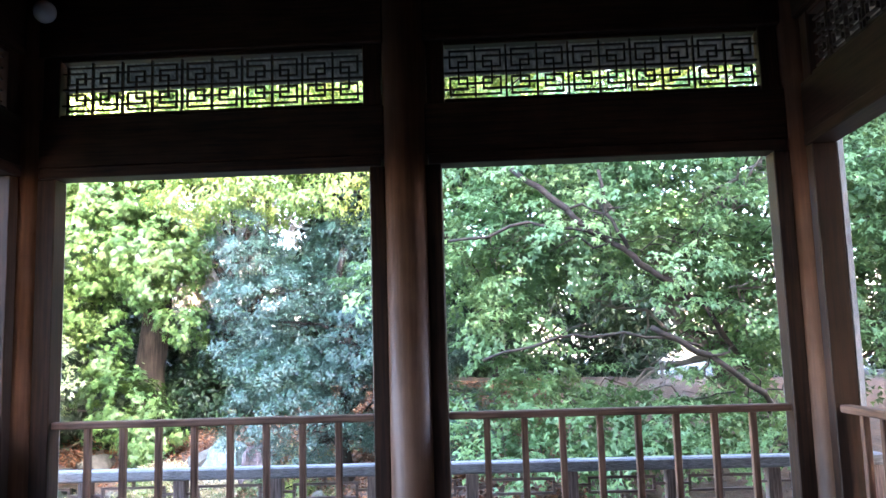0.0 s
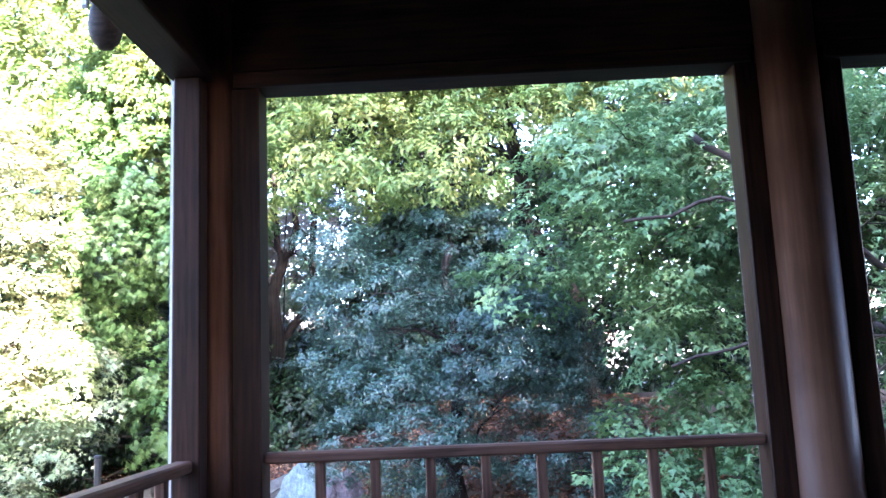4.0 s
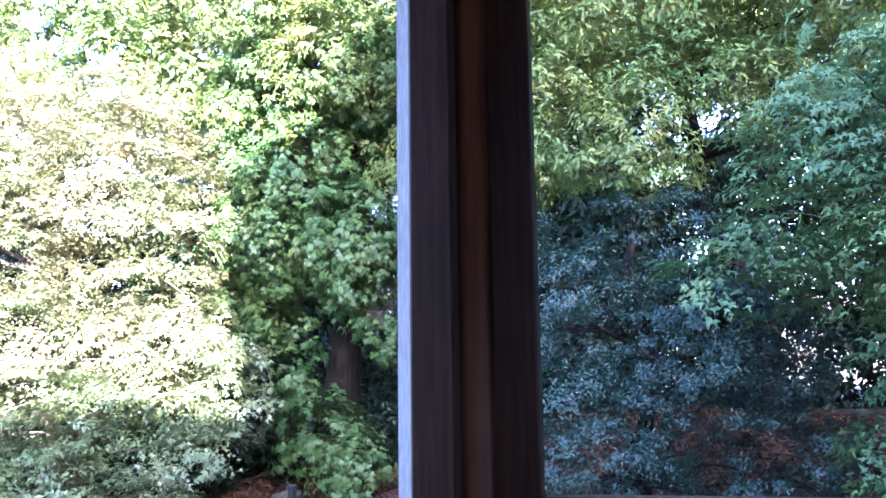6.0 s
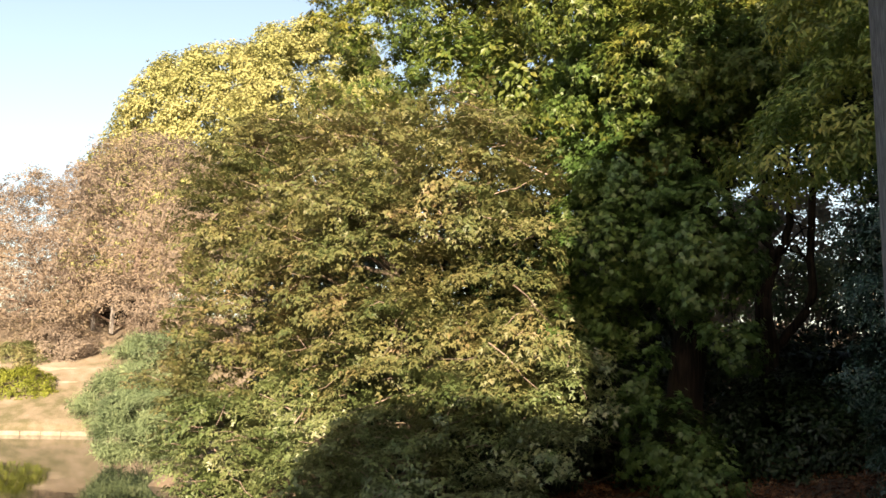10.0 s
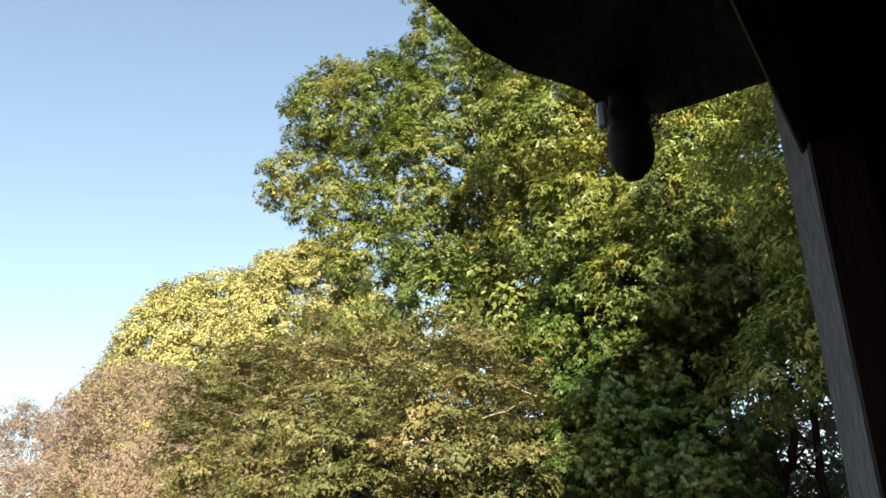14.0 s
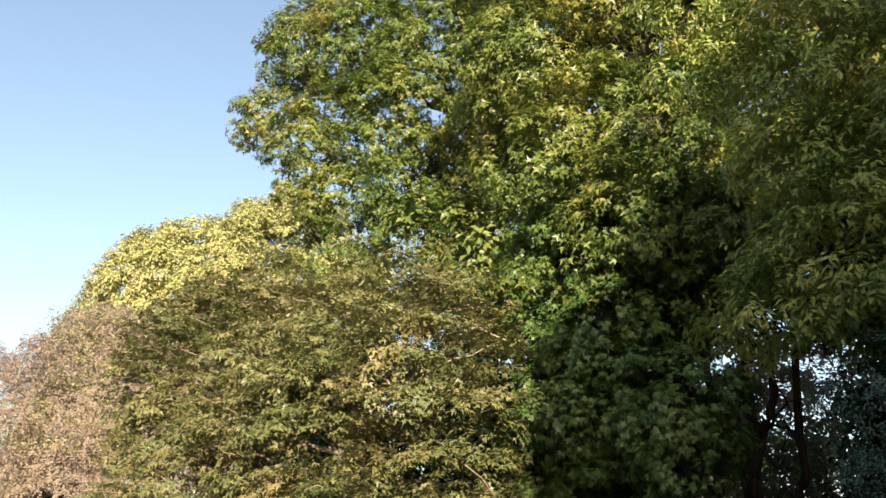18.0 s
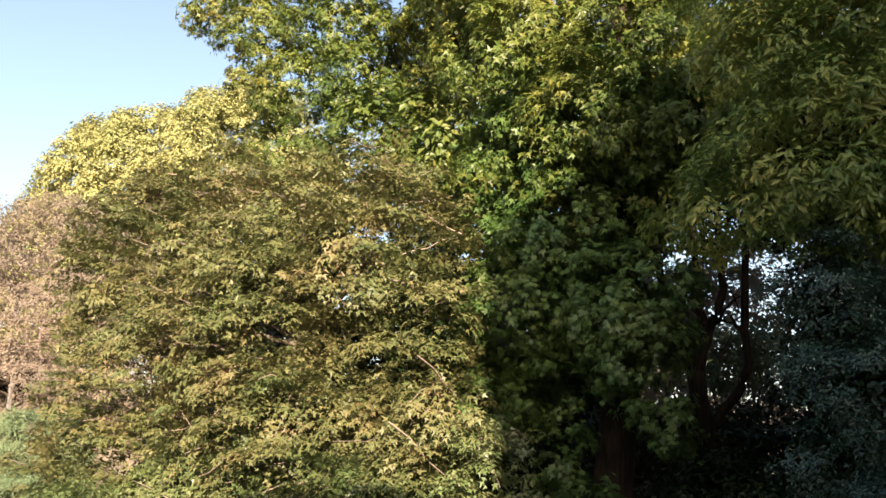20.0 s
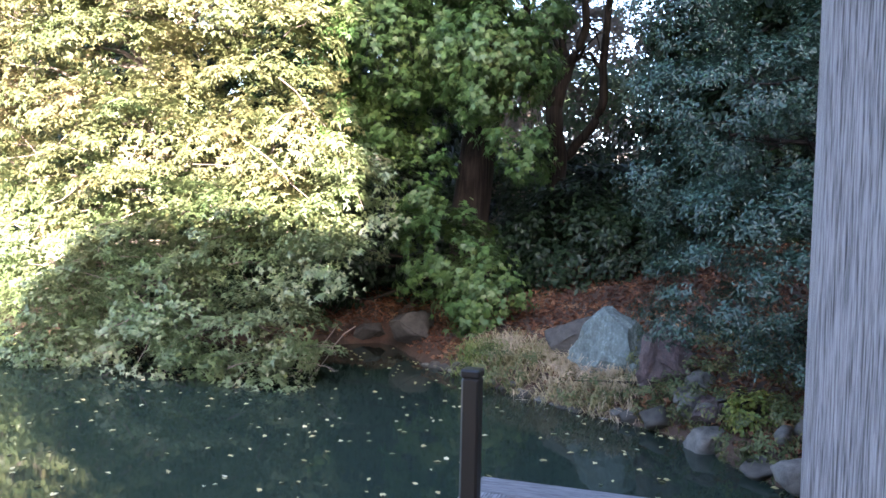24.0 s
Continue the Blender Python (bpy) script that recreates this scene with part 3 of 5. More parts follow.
def bay(run, a0, a1, c, out, cells=10, balusters=8, w0=0.228, corner=False):
    """One opening between two columns (their centres at a0, a1): frame, railing, beam, lattice. out: +1 or -1, the way outside."""
    lo, hi = a0 + 0.16, a1 - 0.16
    wx = BROWN_X if run == "x" else BROWN_Y
    fr = thing("opening_frame", "brown timber frame of an unglazed opening", "frame", "opening frames", "structure")
    o0, o1 = sorted((c - out * 0.06, c + out * 0.085))
    for s0, s1 in ((lo - 0.03, a0 + w0), (a1 - 0.228, hi + 0.03)):
        if corner and s0 > a0 + 1:
            part("jamb", wall_box(run, s0, s1, c - 0.053, o1, 0.0, HEAD - 0.001), BROWN_Z, fr)
            prof = [(5.585, c - 0.056), (5.80, c - 0.056), (5.80, c - 0.128), (5.734, c - 0.128)]
            part("outer_board", prism(prof, -0.02, 3.56), GREY_Z, fr, "weathered grey outer board")
            continue
        jamb = part("jamb", wall_box(run, s0, s1, o0, o1, 0.0, HEAD - 0.001), BROWN_Z, fr)
        part("outer_board", corner_board(run, s0, s1, s0 < (a0 + a1) / 2, c + out * 0.088, c + out * 0.146), GREY_Z, fr, "weathered grey outer board")
    part("head", wall_box(run, lo - 0.01, hi + 0.01, c - 0.075, c + 0.088, HEAD, HEAD + 0.07), wx, fr)
    beam = thing("lintel_beam", "deep dark timber beam between the columns", "beam", "lintel beams", "structure")
    part("beam", wall_box(run, lo - 0.03, hi + 0.03, c - 0.06, c + 0.065, HEAD + 0.073, BEAM_TOP), wx, beam)
    part("upper_beam", wall_box(run, lo - 0.03, hi + 0.03, c - 0.08, c + 0.08, LATTICE_TOP, CEIL), wx, beam)
    pf = thing("lattice_frame", "dark timber frame round the lattice", "frame", "lattice frames", "structure")
    for s0, s1 in ((lo - 0.012, a0 + 0.262), (a1 - 0.262, hi + 0.012)):
        part("stile", wall_box(run, s0, s1, c - 0.045, c + 0.045, BEAM_TOP + 0.001, LATTICE_TOP - 0.001), BROWN_Z, pf)
    part("rail", wall_box(run, a0 + 0.263, a1 - 0.263, c - 0.04, c + 0.04, BEAM_TOP + 0.001, BEAM_TOP + 0.03), wx, pf)
    part("rail", wall_box(run, a0 + 0.263, a1 - 0.263, c - 0.04, c + 0.04, LATTICE_TOP - 0.03, LATTICE_TOP - 0.001), wx, pf)
    lattice_panel(run, a0 + 0.264, a1 - 0.264, c, BEAM_TOP + 0.031, LATTICE_TOP - 0.031, cells)
    railing(run, a0 + w0 + 0.001, a1 - 0.229, c - out * 0.0, balusters)


for cx in (WX + 0.014, WX + SPAN, EX):
    column(cx, NY)
for cy in WEST_Y[1:]:
    column(WX, cy)
    column(EX, cy)
column(WX + SPAN, SOUTH_Y)
bay("x", WX, WX + SPAN, NY, 1, w0=0.258)
bay("x", WX + SPAN, EX, NY, 1)
for ya, yb in zip(WEST_Y[1:], WEST_Y[:-1]):
    if yb == NY:
        bay("y", ya, yb, EX, 1, 13, 11)
    if yb == NY:
        bay("y", ya, yb, WX, -1, 13, 11, corner=True)
    # Panels added in the bays out of view, to shut out sky light.
    if yb < NY:
        for wname, wx in (("wall_west", WX), ("wall_east", EX)):
            pw = thing(wname, "unseen timber panel added between columns to darken the interior", "wall", kind="structure")
            part("panel", boxed(wx - 0.05, wx + 0.05, ya + 0.13, yb - 0.13, 0, CEIL), BROWN_Z, pw)
sw = thing("wall_south", "plain dark timber wall closing the pavilion", "wall", kind="structure")
part("panel", boxed(WX, EX, SOUTH_Y - 0.05, SOUTH_Y + 0.05, 0, CEIL), BROWN_Z, sw)
fl = thing("floor", "dark stone pavilion floor", "floor", kind="structure")
part("slab", boxed(-3.05, 3.6, -5, 6.85, -0.3, -0.001, 0.01), FLOOR_STONE, fl)
cl = tagged(part("ceiling", boxed(WX - 0.1, EX + 0.1, SOUTH_Y, NY + 0.1, CEIL, CEIL + 0.08), DARKWOOD), "dark boarded pavilion ceiling", "ceiling", kind="structure")
for px in (-2.9, 0.3, 3.4):
    for py in (6.6, 2.6, -1.4, -4.8):
        pl = thing("foundation_pile", "grey stone pile under the pavilion in the pond", "pile", "foundation piles", "structure", (px, py, -2.2))
        part("shaft", lathe(px, py, [(0.2, -2.2), (0.19, -0.29)], 14), GREY_STONE, pl)

# Unseen building, added to block the sun and eastern sky.
shade_hall = thing("shade_hall", "unseen plastered block added to shade the trees and pavilion", "building", kind="structure")
part("wall", boxed(4.8, 18, -12, 5.8, -1.5, 7.9, 0), PLASTER, shade_hall)
# Two tall blocks added only to shade the oak and the forked tree.
part("oak_shade_block", boxed(6.05, 7.8, -6, -3, 7.95, 14.2, 0), PLASTER, shade_hall)
part("fork_shade_block", boxed(8.4, 12.5, -6, -3, 7.95, 16.0, 0), PLASTER, shade_hall)
part("roof", mesh_of("hall_roof", [(4.4, -13, 7.92), (19, -13, 7.92), (19, 6.2, 7.92), (4.4, 6.2, 7.92), (8, 2, 10.4), (15, 2, 10.4), (15, -6, 10.4), (8, -6, 10.4)], [(0, 1, 6, 7), (1, 2, 5, 6), (2, 3, 4, 5), (3, 0, 7, 4), (4, 7, 6, 5), (0, 3, 2, 1)]), DARKWOOD, shade_hall)

# Unseen block, added to keep south-west sky light off the pavilion jambs.
wing = thing("shade_wing", "unseen plastered block added to hide the south-west sky", "building", kind="structure")
part("wall", boxed(-15, -4.2, -17, -4.9, -1.5, 7.0, 0), PLASTER, wing)
part("roof", mesh_of("wing_roof", [(-15.8, -17.8, 7.02), (-3.6, -17.8, 7.02), (-3.6, -4.2, 7.02), (-15.8, -4.2, 7.02), (-12, -9, 9.2), (-7, -9, 9.2), (-7, -12, 9.2), (-12, -12, 9.2)], [(0, 1, 6, 7), (1, 2, 5, 6), (2, 3, 4, 5), (3, 0, 7, 4), (4, 7, 6, 5), (0, 3, 2, 1)]), DARKWOOD, wing)

# roof with upturned corners
RW, RE, RN, RS = -3.1, 3.7, 6.6, -4.6


def eave_z(x, y):
    """Height of the eaves' lower edge along the rim."""
    if x <= RW + 0.01:
        k = max(0.0, min(1.0, (y - 5.35) / (RN - 5.35)))
        return 3.13 + 0.40 * k * k * (3 - 2 * k)
    return 3.45


def roof():
    ob = thing("roof", "dark hipped pavilion roof with upturned eave corners", "roof", kind="structure")
    rim = [(RW, RS + (RN - RS) * i / 40) for i in range(41)] + [(RW + (RE - RW) * i / 30, RN) for i in range(1, 31)]
    rim += [(RE, RN - (RN - RS) * i / 12) for i in range(1, 13)] + [(RE - (RE - RW) * i / 12, RS) for i in range(1, 12)]
    n = len(rim)
    # the ridge is out of view; its height is set by its shadow
    rise = [(0.0, 0.0), (0.0, 0.12), (0.25, 0.6), (0.6, 1.68), (0.95, 3.0)]
    cy = 1.0
    vs, fs = [], []
    for f, z in rise:
        for x, y in rim:
            e = eave_z(x, y)
            cx = max(-2.6, min(3.3, x))
            vs.append((x + (cx - x) * f, y + (cy - y) * f, e * (1 - f) + 3.5 * f + z))
    for k in range(len(rise) - 1):
        for i in range(n):
            j = (i + 1) % n
            fs.append((k * n + i, k * n + j, (k + 1) * n + j, (k + 1) * n + i))
    fs.append(tuple((len(rise) - 1) * n + i for i in range(n)))
    part("covering", mesh_of("covering", vs, fs), DARKWOOD, ob)
    vs, fs = [], []
    for x, y in rim:
        vs.append((x, y, eave_z(x, y) + 0.001))
    for x, y in rim:
        vs.append((max(WX - 0.05, min(EX + 0.05, x)), max(SOUTH_Y, min(NY + 0.05, y)), 3.86))
    for i in range(n):
        j = (i + 1) % n
        fs.append((i, n + i, n + j, j))
    part("soffit", mesh_of("soffit", vs, fs), SOFFIT, ob, "brown boarded soffit")
    return ob


roof()
pd = thing("eave_pendant", "carved dark wooden pendant hanging under the eave corner", "pendant", kind="structure", at=(-2.97, 6.44, 3.6))
part("body", lathe(-2.97, 6.44, [(0.07, 3.62), (0.07, 3.43), (0.086, 3.41), (0.086, 3.37), (0.072, 3.35), (0.086, 3.30), (0.09, 3.24), (0.082, 3.18), (0.062, 3.14), (0.045, 3.13), (0.04, 3.115), (0.018, 3.11)], 20), DARKWOOD, pd)
cp = thing("insulator_clip", "small white plastic clip beside the eave pendant", "clip", at=(-3.03, 6.36, 3.4))
part("plate", boxed(-3.06, -3.02, 6.33, 6.36, 3.30, 3.42, 0.01), GLOBE, cp)
gl = thing("globe_lamp", "small white glass globe lamp on the beam", "lamp", at=(-2.02, 5.62, 3.72))
part("globe", lathe(-2.02, 5.62, [(0.01, 3.6)] + [(0.073 * math.sin(a), 3.672 - 0.073 * math.cos(a)) for a in [0.3, 0.6, 0.9, 1.2, 1.57, 1.9, 2.2, 2.5, 2.8]] + [(0.02, 3.745)], 20), GLOBE, gl)
part("holder", lathe(-2.02, 5.62, [(0.035, 3.744), (0.04, 3.78), (0.02, 3.8), (0.015, 4.05)], 14), METAL, gl, "dark metal lamp holder")


def outer_balustrade(run, a0, a1, c, n):
    ob = thing("outer_balustrade", "weathered wooden balustrade with looped lattice round the deck", "balustrade", "outer balustrades", "structure")
    part("top_rail", wall_box(run, a0 - 0.05, a1 + 0.05, c - 0.06, c + 0.06, 0.545, 0.625, 0.012), GREY_X if run == "x" else GREY_Y, ob, "weathered grey handrail")
    part("bottom_rail", wall_box(run, a0, a1, c - 0.035, c + 0.035, 0.06, 0.12), FADED_X if run == "x" else FADED_Y, ob)
    step = (a1 - a0) / n
    for i in range(n + 1):
        a = a0 + i * step
        part("post", wall_box(run, a - 0.045, a + 0.045, c - 0.045, c + 0.045, -0.003, 0.544), FADED_Z, ob)
        if i == n:
            break
        l, r = a + 0.046, a + step - 0.046
        bm = bmesh.new()
        for k, (u0, u1, z0, z1) in enumerate(((l + 0.07, r - 0.07, 0.485, 0.503), (l + 0.07, r - 0.07, 0.385, 0.403), (l + 0.07, l + 0.088, 0.403, 0.485), (r - 0.088, r - 0.07, 0.403, 0.485), (l, l + 0.07, 0.435, 0.453), (r - 0.07, r, 0.435, 0.453), ((l + r) / 2 - 0.009, (l + r) / 2 + 0.009, 0.503, 0.545), ((l + r) / 2 - 0.009, (l + r) / 2 + 0.009, 0.3, 0.385), (l + 0.07, r - 0.07, 0.282, 0.3), (l + 0.07, r - 0.07, 0.18, 0.198), (l + 0.07, l + 0.088, 0.198, 0.282), (r - 0.088, r - 0.07, 0.198, 0.282))):
            lattice_bars(bm, run, u0, u1, c - 0.012 - 0.0003 * k, c + 0.012 + 0.0003 * k, z0, z1)
        part("lattice", bm, FADED_X if run == "x" else FADED_Y, ob)


outer_balustrade("x", -2.9, 3.45, 6.7, 9)
outer_balustrade("y", -4.6, 6.61, -2.9, 16)
nw = thing("steel_post", "thin dark square steel post on the deck corner", "post", at=(-2.72, 5.9, 0))
part("shaft", boxed(-2.734, -2.711, 5.893, 5.916, 0, 1.04, 0.003), METAL, nw)
part("cap", boxed(-2.735, -2.71, 5.892, 5.917, 1.04, 1.05, 0.002), METAL, nw)

# ---- ground and water ----
SHORE_X = [-200, -60, -45, -31, -29, -20, -18, -16.9, -15.3, -12, -9.5, -8.1, -7.5, -6.5, -5.8, -4.6, -3.7, -3.0, -2.5, -2.2, -1.8, -0.5, 1, 5, 200]
SHORE_Y = [-10, 6, 10, 20.5, 22.6, 22, 17.5, 15.3, 15.7, 15.6, 16, 16.8, 17.3, 16, 15.4, 14.5, 13.9, 13.5, 13, 12.5, 12, 10.8, 10.2, 9.8, 9]


def land(x, y):
    d = np.maximum(y - np.interp(x, SHORE_X, SHORE_Y), -8.0 - y)
    h = -1.0 + np.where(d < 0, np.maximum(d * 0.9, -1.2), 0.22 * np.clip(d / 0.25, 0, 1) + 0.25 * np.clip(d, 0, 6) + 0.01 * np.clip(d - 6, 0, 100))
    k = np.clip((-23.0 - x) / 5.0, 0, 1) * (y > 0)
    h = h + k * 0.12 * np.clip(d, 0, 14) + k * 0.2 * np.clip(d - 6, 0, 8)
    return h + 0.05 * np.sin(x * 1.7 + y) * np.sin(y * 1.3) * (d > 0)


def axis(lo, near_lo, near_hi, hi, step):
    a = np.arange(near_lo, near_hi, step)
    left = near_lo - np.geomspace(step, near_lo - lo, 24)[::-1]
    right = near_hi - step + np.geomspace(step, hi - near_hi, 24)
    return np.concatenate([left, a, right])


gx, gy = axis(-900, -34, 10, 900, 0.3), axis(-900, 8, 30, 900, 0.3)
X, Y = np.meshgrid(gx, gy)
Z = land(X, Y)
nx, ny = len(gx), len(gy)
gv = np.stack([X, Y, Z], -1).reshape(-1, 3)
ii = (np.arange(ny - 1)[:, None] * nx + np.arange(nx - 1)).ravel()
ground = tagged(part("ground", mesh_of("ground", gv.tolist(), np.stack([ii, ii + 1, ii + nx + 1, ii + nx], 1).tolist(), True), GROUND), "garden ground with brown leaf litter and sandy lawn", "ground", kind="structure")
water = tagged(part("water", mesh_of("water", [(-300, -60, -1), (300, -60, -1), (300, 40, -1), (-300, 40, -1)], [(0, 1, 2, 3)]), WATER), "still dark green pond water", "water", kind="structure")

# ---- trees ----
# crowns as lobes: centre and half sizes (x, y, z, rx, ry, rz)
MAPLE_LOBES = [(-12.35, 16.2, 5.52, 2.65, 1.5, 1.09), (-14.82, 16.2, 5.05, 1.72, 1.55, 1.85), (-9.43, 15.4, 4.8, 1.48, 1.07, 1.18), (-8.32, 15, 3.48, 0.81, 0.73, 0.9), (-11.54, 15.3, 3.72, 2.49, 1.3, 1.35), (-14.25, 15.4, 2.55, 1.8, 1.21, 1.35), (-10.41, 14.9, 2.17, 2.28, 1.1, 1.04), (-8.1, 14.6, 1.8, 1.09, 0.61, 0.67), (-15, 15.2, 1.34, 1.23, 0.91, 1.01), (-14.34, 16.6, 6.69, 1.9, 0.51, 0.57), (-9.81, 16, 5.78, 1.26, 0.43, 0.47), (-9.09, 15.8, 5.52, 0.87, 0.49, 0.55), (-8.3, 15.2, 4.27, 0.58, 0.53, 0.67), (-10.53, 16.4, 6.48, 1.51, 0.36, 0.4)]
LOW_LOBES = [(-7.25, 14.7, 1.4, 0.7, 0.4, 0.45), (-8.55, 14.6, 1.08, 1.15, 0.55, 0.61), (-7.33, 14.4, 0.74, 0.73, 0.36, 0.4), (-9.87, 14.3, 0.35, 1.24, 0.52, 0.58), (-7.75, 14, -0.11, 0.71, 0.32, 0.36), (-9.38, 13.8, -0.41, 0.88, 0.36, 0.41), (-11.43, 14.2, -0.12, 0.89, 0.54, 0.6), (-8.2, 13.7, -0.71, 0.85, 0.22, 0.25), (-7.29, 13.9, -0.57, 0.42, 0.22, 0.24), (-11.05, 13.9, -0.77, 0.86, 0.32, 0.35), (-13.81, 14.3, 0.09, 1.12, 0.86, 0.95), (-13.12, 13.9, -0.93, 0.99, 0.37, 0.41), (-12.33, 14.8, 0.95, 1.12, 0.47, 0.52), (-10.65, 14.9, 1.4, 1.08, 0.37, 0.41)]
OAK_HIGH = [(-8.05, 17.2, 10.67, 1.26, 1.03, 1.14), (-5.96, 17.2, 11.51, 1.64, 1.2, 1.21), (-7.56, 16, 7.83, 0.74, 0.66, 0.74), (-6.56, 16.4, 8.68, 1.09, 0.8, 0.89), (-5.37, 16.6, 8.11, 1.23, 0.94, 1.04), (-7.43, 16.6, 6.38, 0.97, 0.65, 0.73), (-5.9, 16.3, 6.68, 1.18, 0.74, 0.82), (-4.61, 16.8, 6.58, 1.07, 0.72, 0.8), (-8.51, 17.6, 14.03, 1.4, 1.26, 1.4), (-6.1, 17.6, 14.17, 2.03, 0.97, 1.08), (-3.96, 17.2, 12.8, 1.7, 0.96, 1.06), (-6.15, 17.6, 5.74, 1.25, 0.69, 0.77), (-4.78, 18.2, 5.88, 1.05, 0.51, 0.57)]
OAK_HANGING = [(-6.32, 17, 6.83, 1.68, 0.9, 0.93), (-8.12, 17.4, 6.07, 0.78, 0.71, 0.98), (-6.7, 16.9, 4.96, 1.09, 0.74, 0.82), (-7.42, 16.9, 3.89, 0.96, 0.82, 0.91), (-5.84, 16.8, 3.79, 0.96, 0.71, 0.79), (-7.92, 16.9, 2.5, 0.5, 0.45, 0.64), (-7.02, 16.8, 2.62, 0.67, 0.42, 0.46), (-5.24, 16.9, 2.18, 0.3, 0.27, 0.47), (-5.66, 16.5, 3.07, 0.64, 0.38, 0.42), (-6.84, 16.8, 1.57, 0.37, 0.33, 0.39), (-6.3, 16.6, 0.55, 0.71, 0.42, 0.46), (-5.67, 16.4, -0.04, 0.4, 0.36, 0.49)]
TALL_LOBES = [(-19.96, 22, 15.47, 1.06, 0.7, 0.77), (-18.51, 22, 17.48, 1.26, 1.14, 1.46), (-16.18, 22, 16.67, 1.56, 1.41, 1.56), (-17.04, 21.6, 13.61, 1.5, 1.19, 1.32), (-14.67, 21.6, 13.33, 1.67, 1.43, 1.59), (-18.18, 22, 12.39, 0.8, 0.72, 0.8), (-15.94, 21.6, 11.6, 1.5, 0.83, 0.92), (-14.25, 21.8, 11.29, 1.21, 0.94, 1.05), (-13.37, 22, 18.45, 1.35, 1.21, 1.53), (-13.69, 22.2, 15.91, 1.4, 1.26, 1.57)]
TALL_RIGHT = [(-15.53, 21.6, 9.75, 2.24, 0.65, 0.72), (-13.61, 22, 21.35, 1.7, 1.36, 1.51), (-10.85, 22.4, 21.73, 3.65, 1.64, 1.82), (-12.11, 22.8, 16.94, 1.05, 0.95, 1.58), (-12.1, 22.8, 12.97, 1.23, 1.11, 1.23), (-12.58, 22.6, 11.2, 0.96, 0.79, 0.88), (-12.99, 22.8, 9.39, 0.94, 0.64, 0.71), (-11.95, 23, 9.01, 1.08, 0.97, 1.23)]
YELLOW_LOBES = [(-3.09, 13.2, 4.15, 0.77, 0.45, 0.5), (-2.38, 13.2, 4.75, 1.01, 0.59, 0.66), (-1.39, 13, 4.09, 0.83, 0.51, 0.57), (-0.74, 13.2, 4.82, 0.93, 0.49, 0.54), (0.2, 13, 4.79, 0.76, 0.31, 0.34), (-1.83, 13.6, 5.77, 2.03, 0.9, 0.49), (0.33, 12.8, 4.16, 0.26, 0.17, 0.18), (-3.03, 13.2, 4.03, 1.05, 0.4, 0.44), (-3.93, 13.3, 3.95, 0.41, 0.26, 0.29), (-2.22, 13, 4.24, 0.73, 0.42, 0.47)]
# last two lobes are out of view, added to shade the forked tree
YELLOW_HIGH = [(-3.82, 13.4, 4.15, 0.61, 0.36, 0.4), (-3.89, 13.6, 8.27, 0.82, 0.57, 0.63), (-3.12, 13.4, 7.1, 0.61, 0.55, 0.81), (-4.31, 13.8, 7.43, 0.45, 0.37, 0.41), (-2.79, 13.4, 8.31, 0.84, 0.56, 0.63), (-0.4, 14.2, 6.8, 2.6, 1.6, 1.2), (2.5, 13, 6.3, 2.6, 1.6, 1.1)]
HOLLY_LOBES = [(-2.84, 13, 2.96, 0.34, 0.8, 0.53), (-2.3, 12.8, 2.24, 0.76, 0.9, 0.56), (-2.74, 12.9, 1.58, 0.37, 0.33, 0.37), (-2.14, 12.6, 1.08, 0.59, 0.9, 0.44), (-1.9, 12.3, 0.29, 0.28, 0.19, 0.21), (-2.59, 12.9, 1.04, 0.31, 0.19, 0.21), (-1.97, 12.8, 1.99, 0.72, 0.58, 0.65), (-2.48, 12.7, 1.16, 0.42, 0.35, 0.39), (-0.92, 13, 2.85, 0.96, 0.5, 0.56), (-0.64, 12.7, 1.44, 1.06, 1, 0.92), (-1.92, 12.4, 0.54, 0.95, 0.8, 0.68), (0.05, 12.5, 0.46, 0.82, 0.67, 0.75)]
GREEN_LOBES = [(2.6, 11.2, 3.3, 3, 1.3, 1.5), (4.9, 11.5, 1.9, 1.8, 1.1, 1), (2.6, 10.9, 0.35, 2.4, 0.8, 0.55), (6.5, 11.2, 4, 2.8, 1.8, 1.8), (0.86, 11.2, 3.83, 1.06, 0.39, 0.44), (-0.29, 11.2, 2.38, 0.8, 0.28, 0.31), (0.64, 11, 2.31, 0.77, 0.32, 0.36), (0.97, 11.2, 1.35, 0.54, 0.32, 0.36), (1.16, 11, 0.77, 0.64, 0.36, 0.41), (1.6, 11, 0.98, 1.19, 0.28, 0.31), (3.54, 10.8, 0.86, 0.82, 0.24, 0.27), (2.67, 10.6, 2.72, 1.5, 0.37, 0.41), (1.07, 10.8, 1.82, 0.76, 0.38, 0.42)]
# first three lobes: hidden canopy added to keep sky light off the understory
FAR_LOBES = [(-6, 20.6, 9.0, 4.5, 1.8, 0.9), (-1, 19, 8.2, 3.5, 2.4, 0.9), (-10.5, 20.4, 8.2, 3, 1.6, 1.1), (-12.6, 25.4, 12, 2.2, 1.0, 5), (-8, 23.5, 14, 4, 2.4, 5), (-4, 23, 15, 4, 2.4, 5), (-1, 23, 11, 4, 2.4, 4)]
MAPLE_TREE = tree("maple_tree", "olive-green maple turning russet, arching over the pond", (-11.5, 17.2, -0.8), (-11.6, 16.4, 6.0), 0.2, MAPLE_LOBES, MAPLE, BARK_PALE, 11, 0.5, sprays,
     limbs=34, inner=0.3, twig=TWIG, twig_label="pale pinkish twigs", length=1.05, size=0.08, pads=18, per=14, pad=0.155, droop=0.35, tier=0.5)
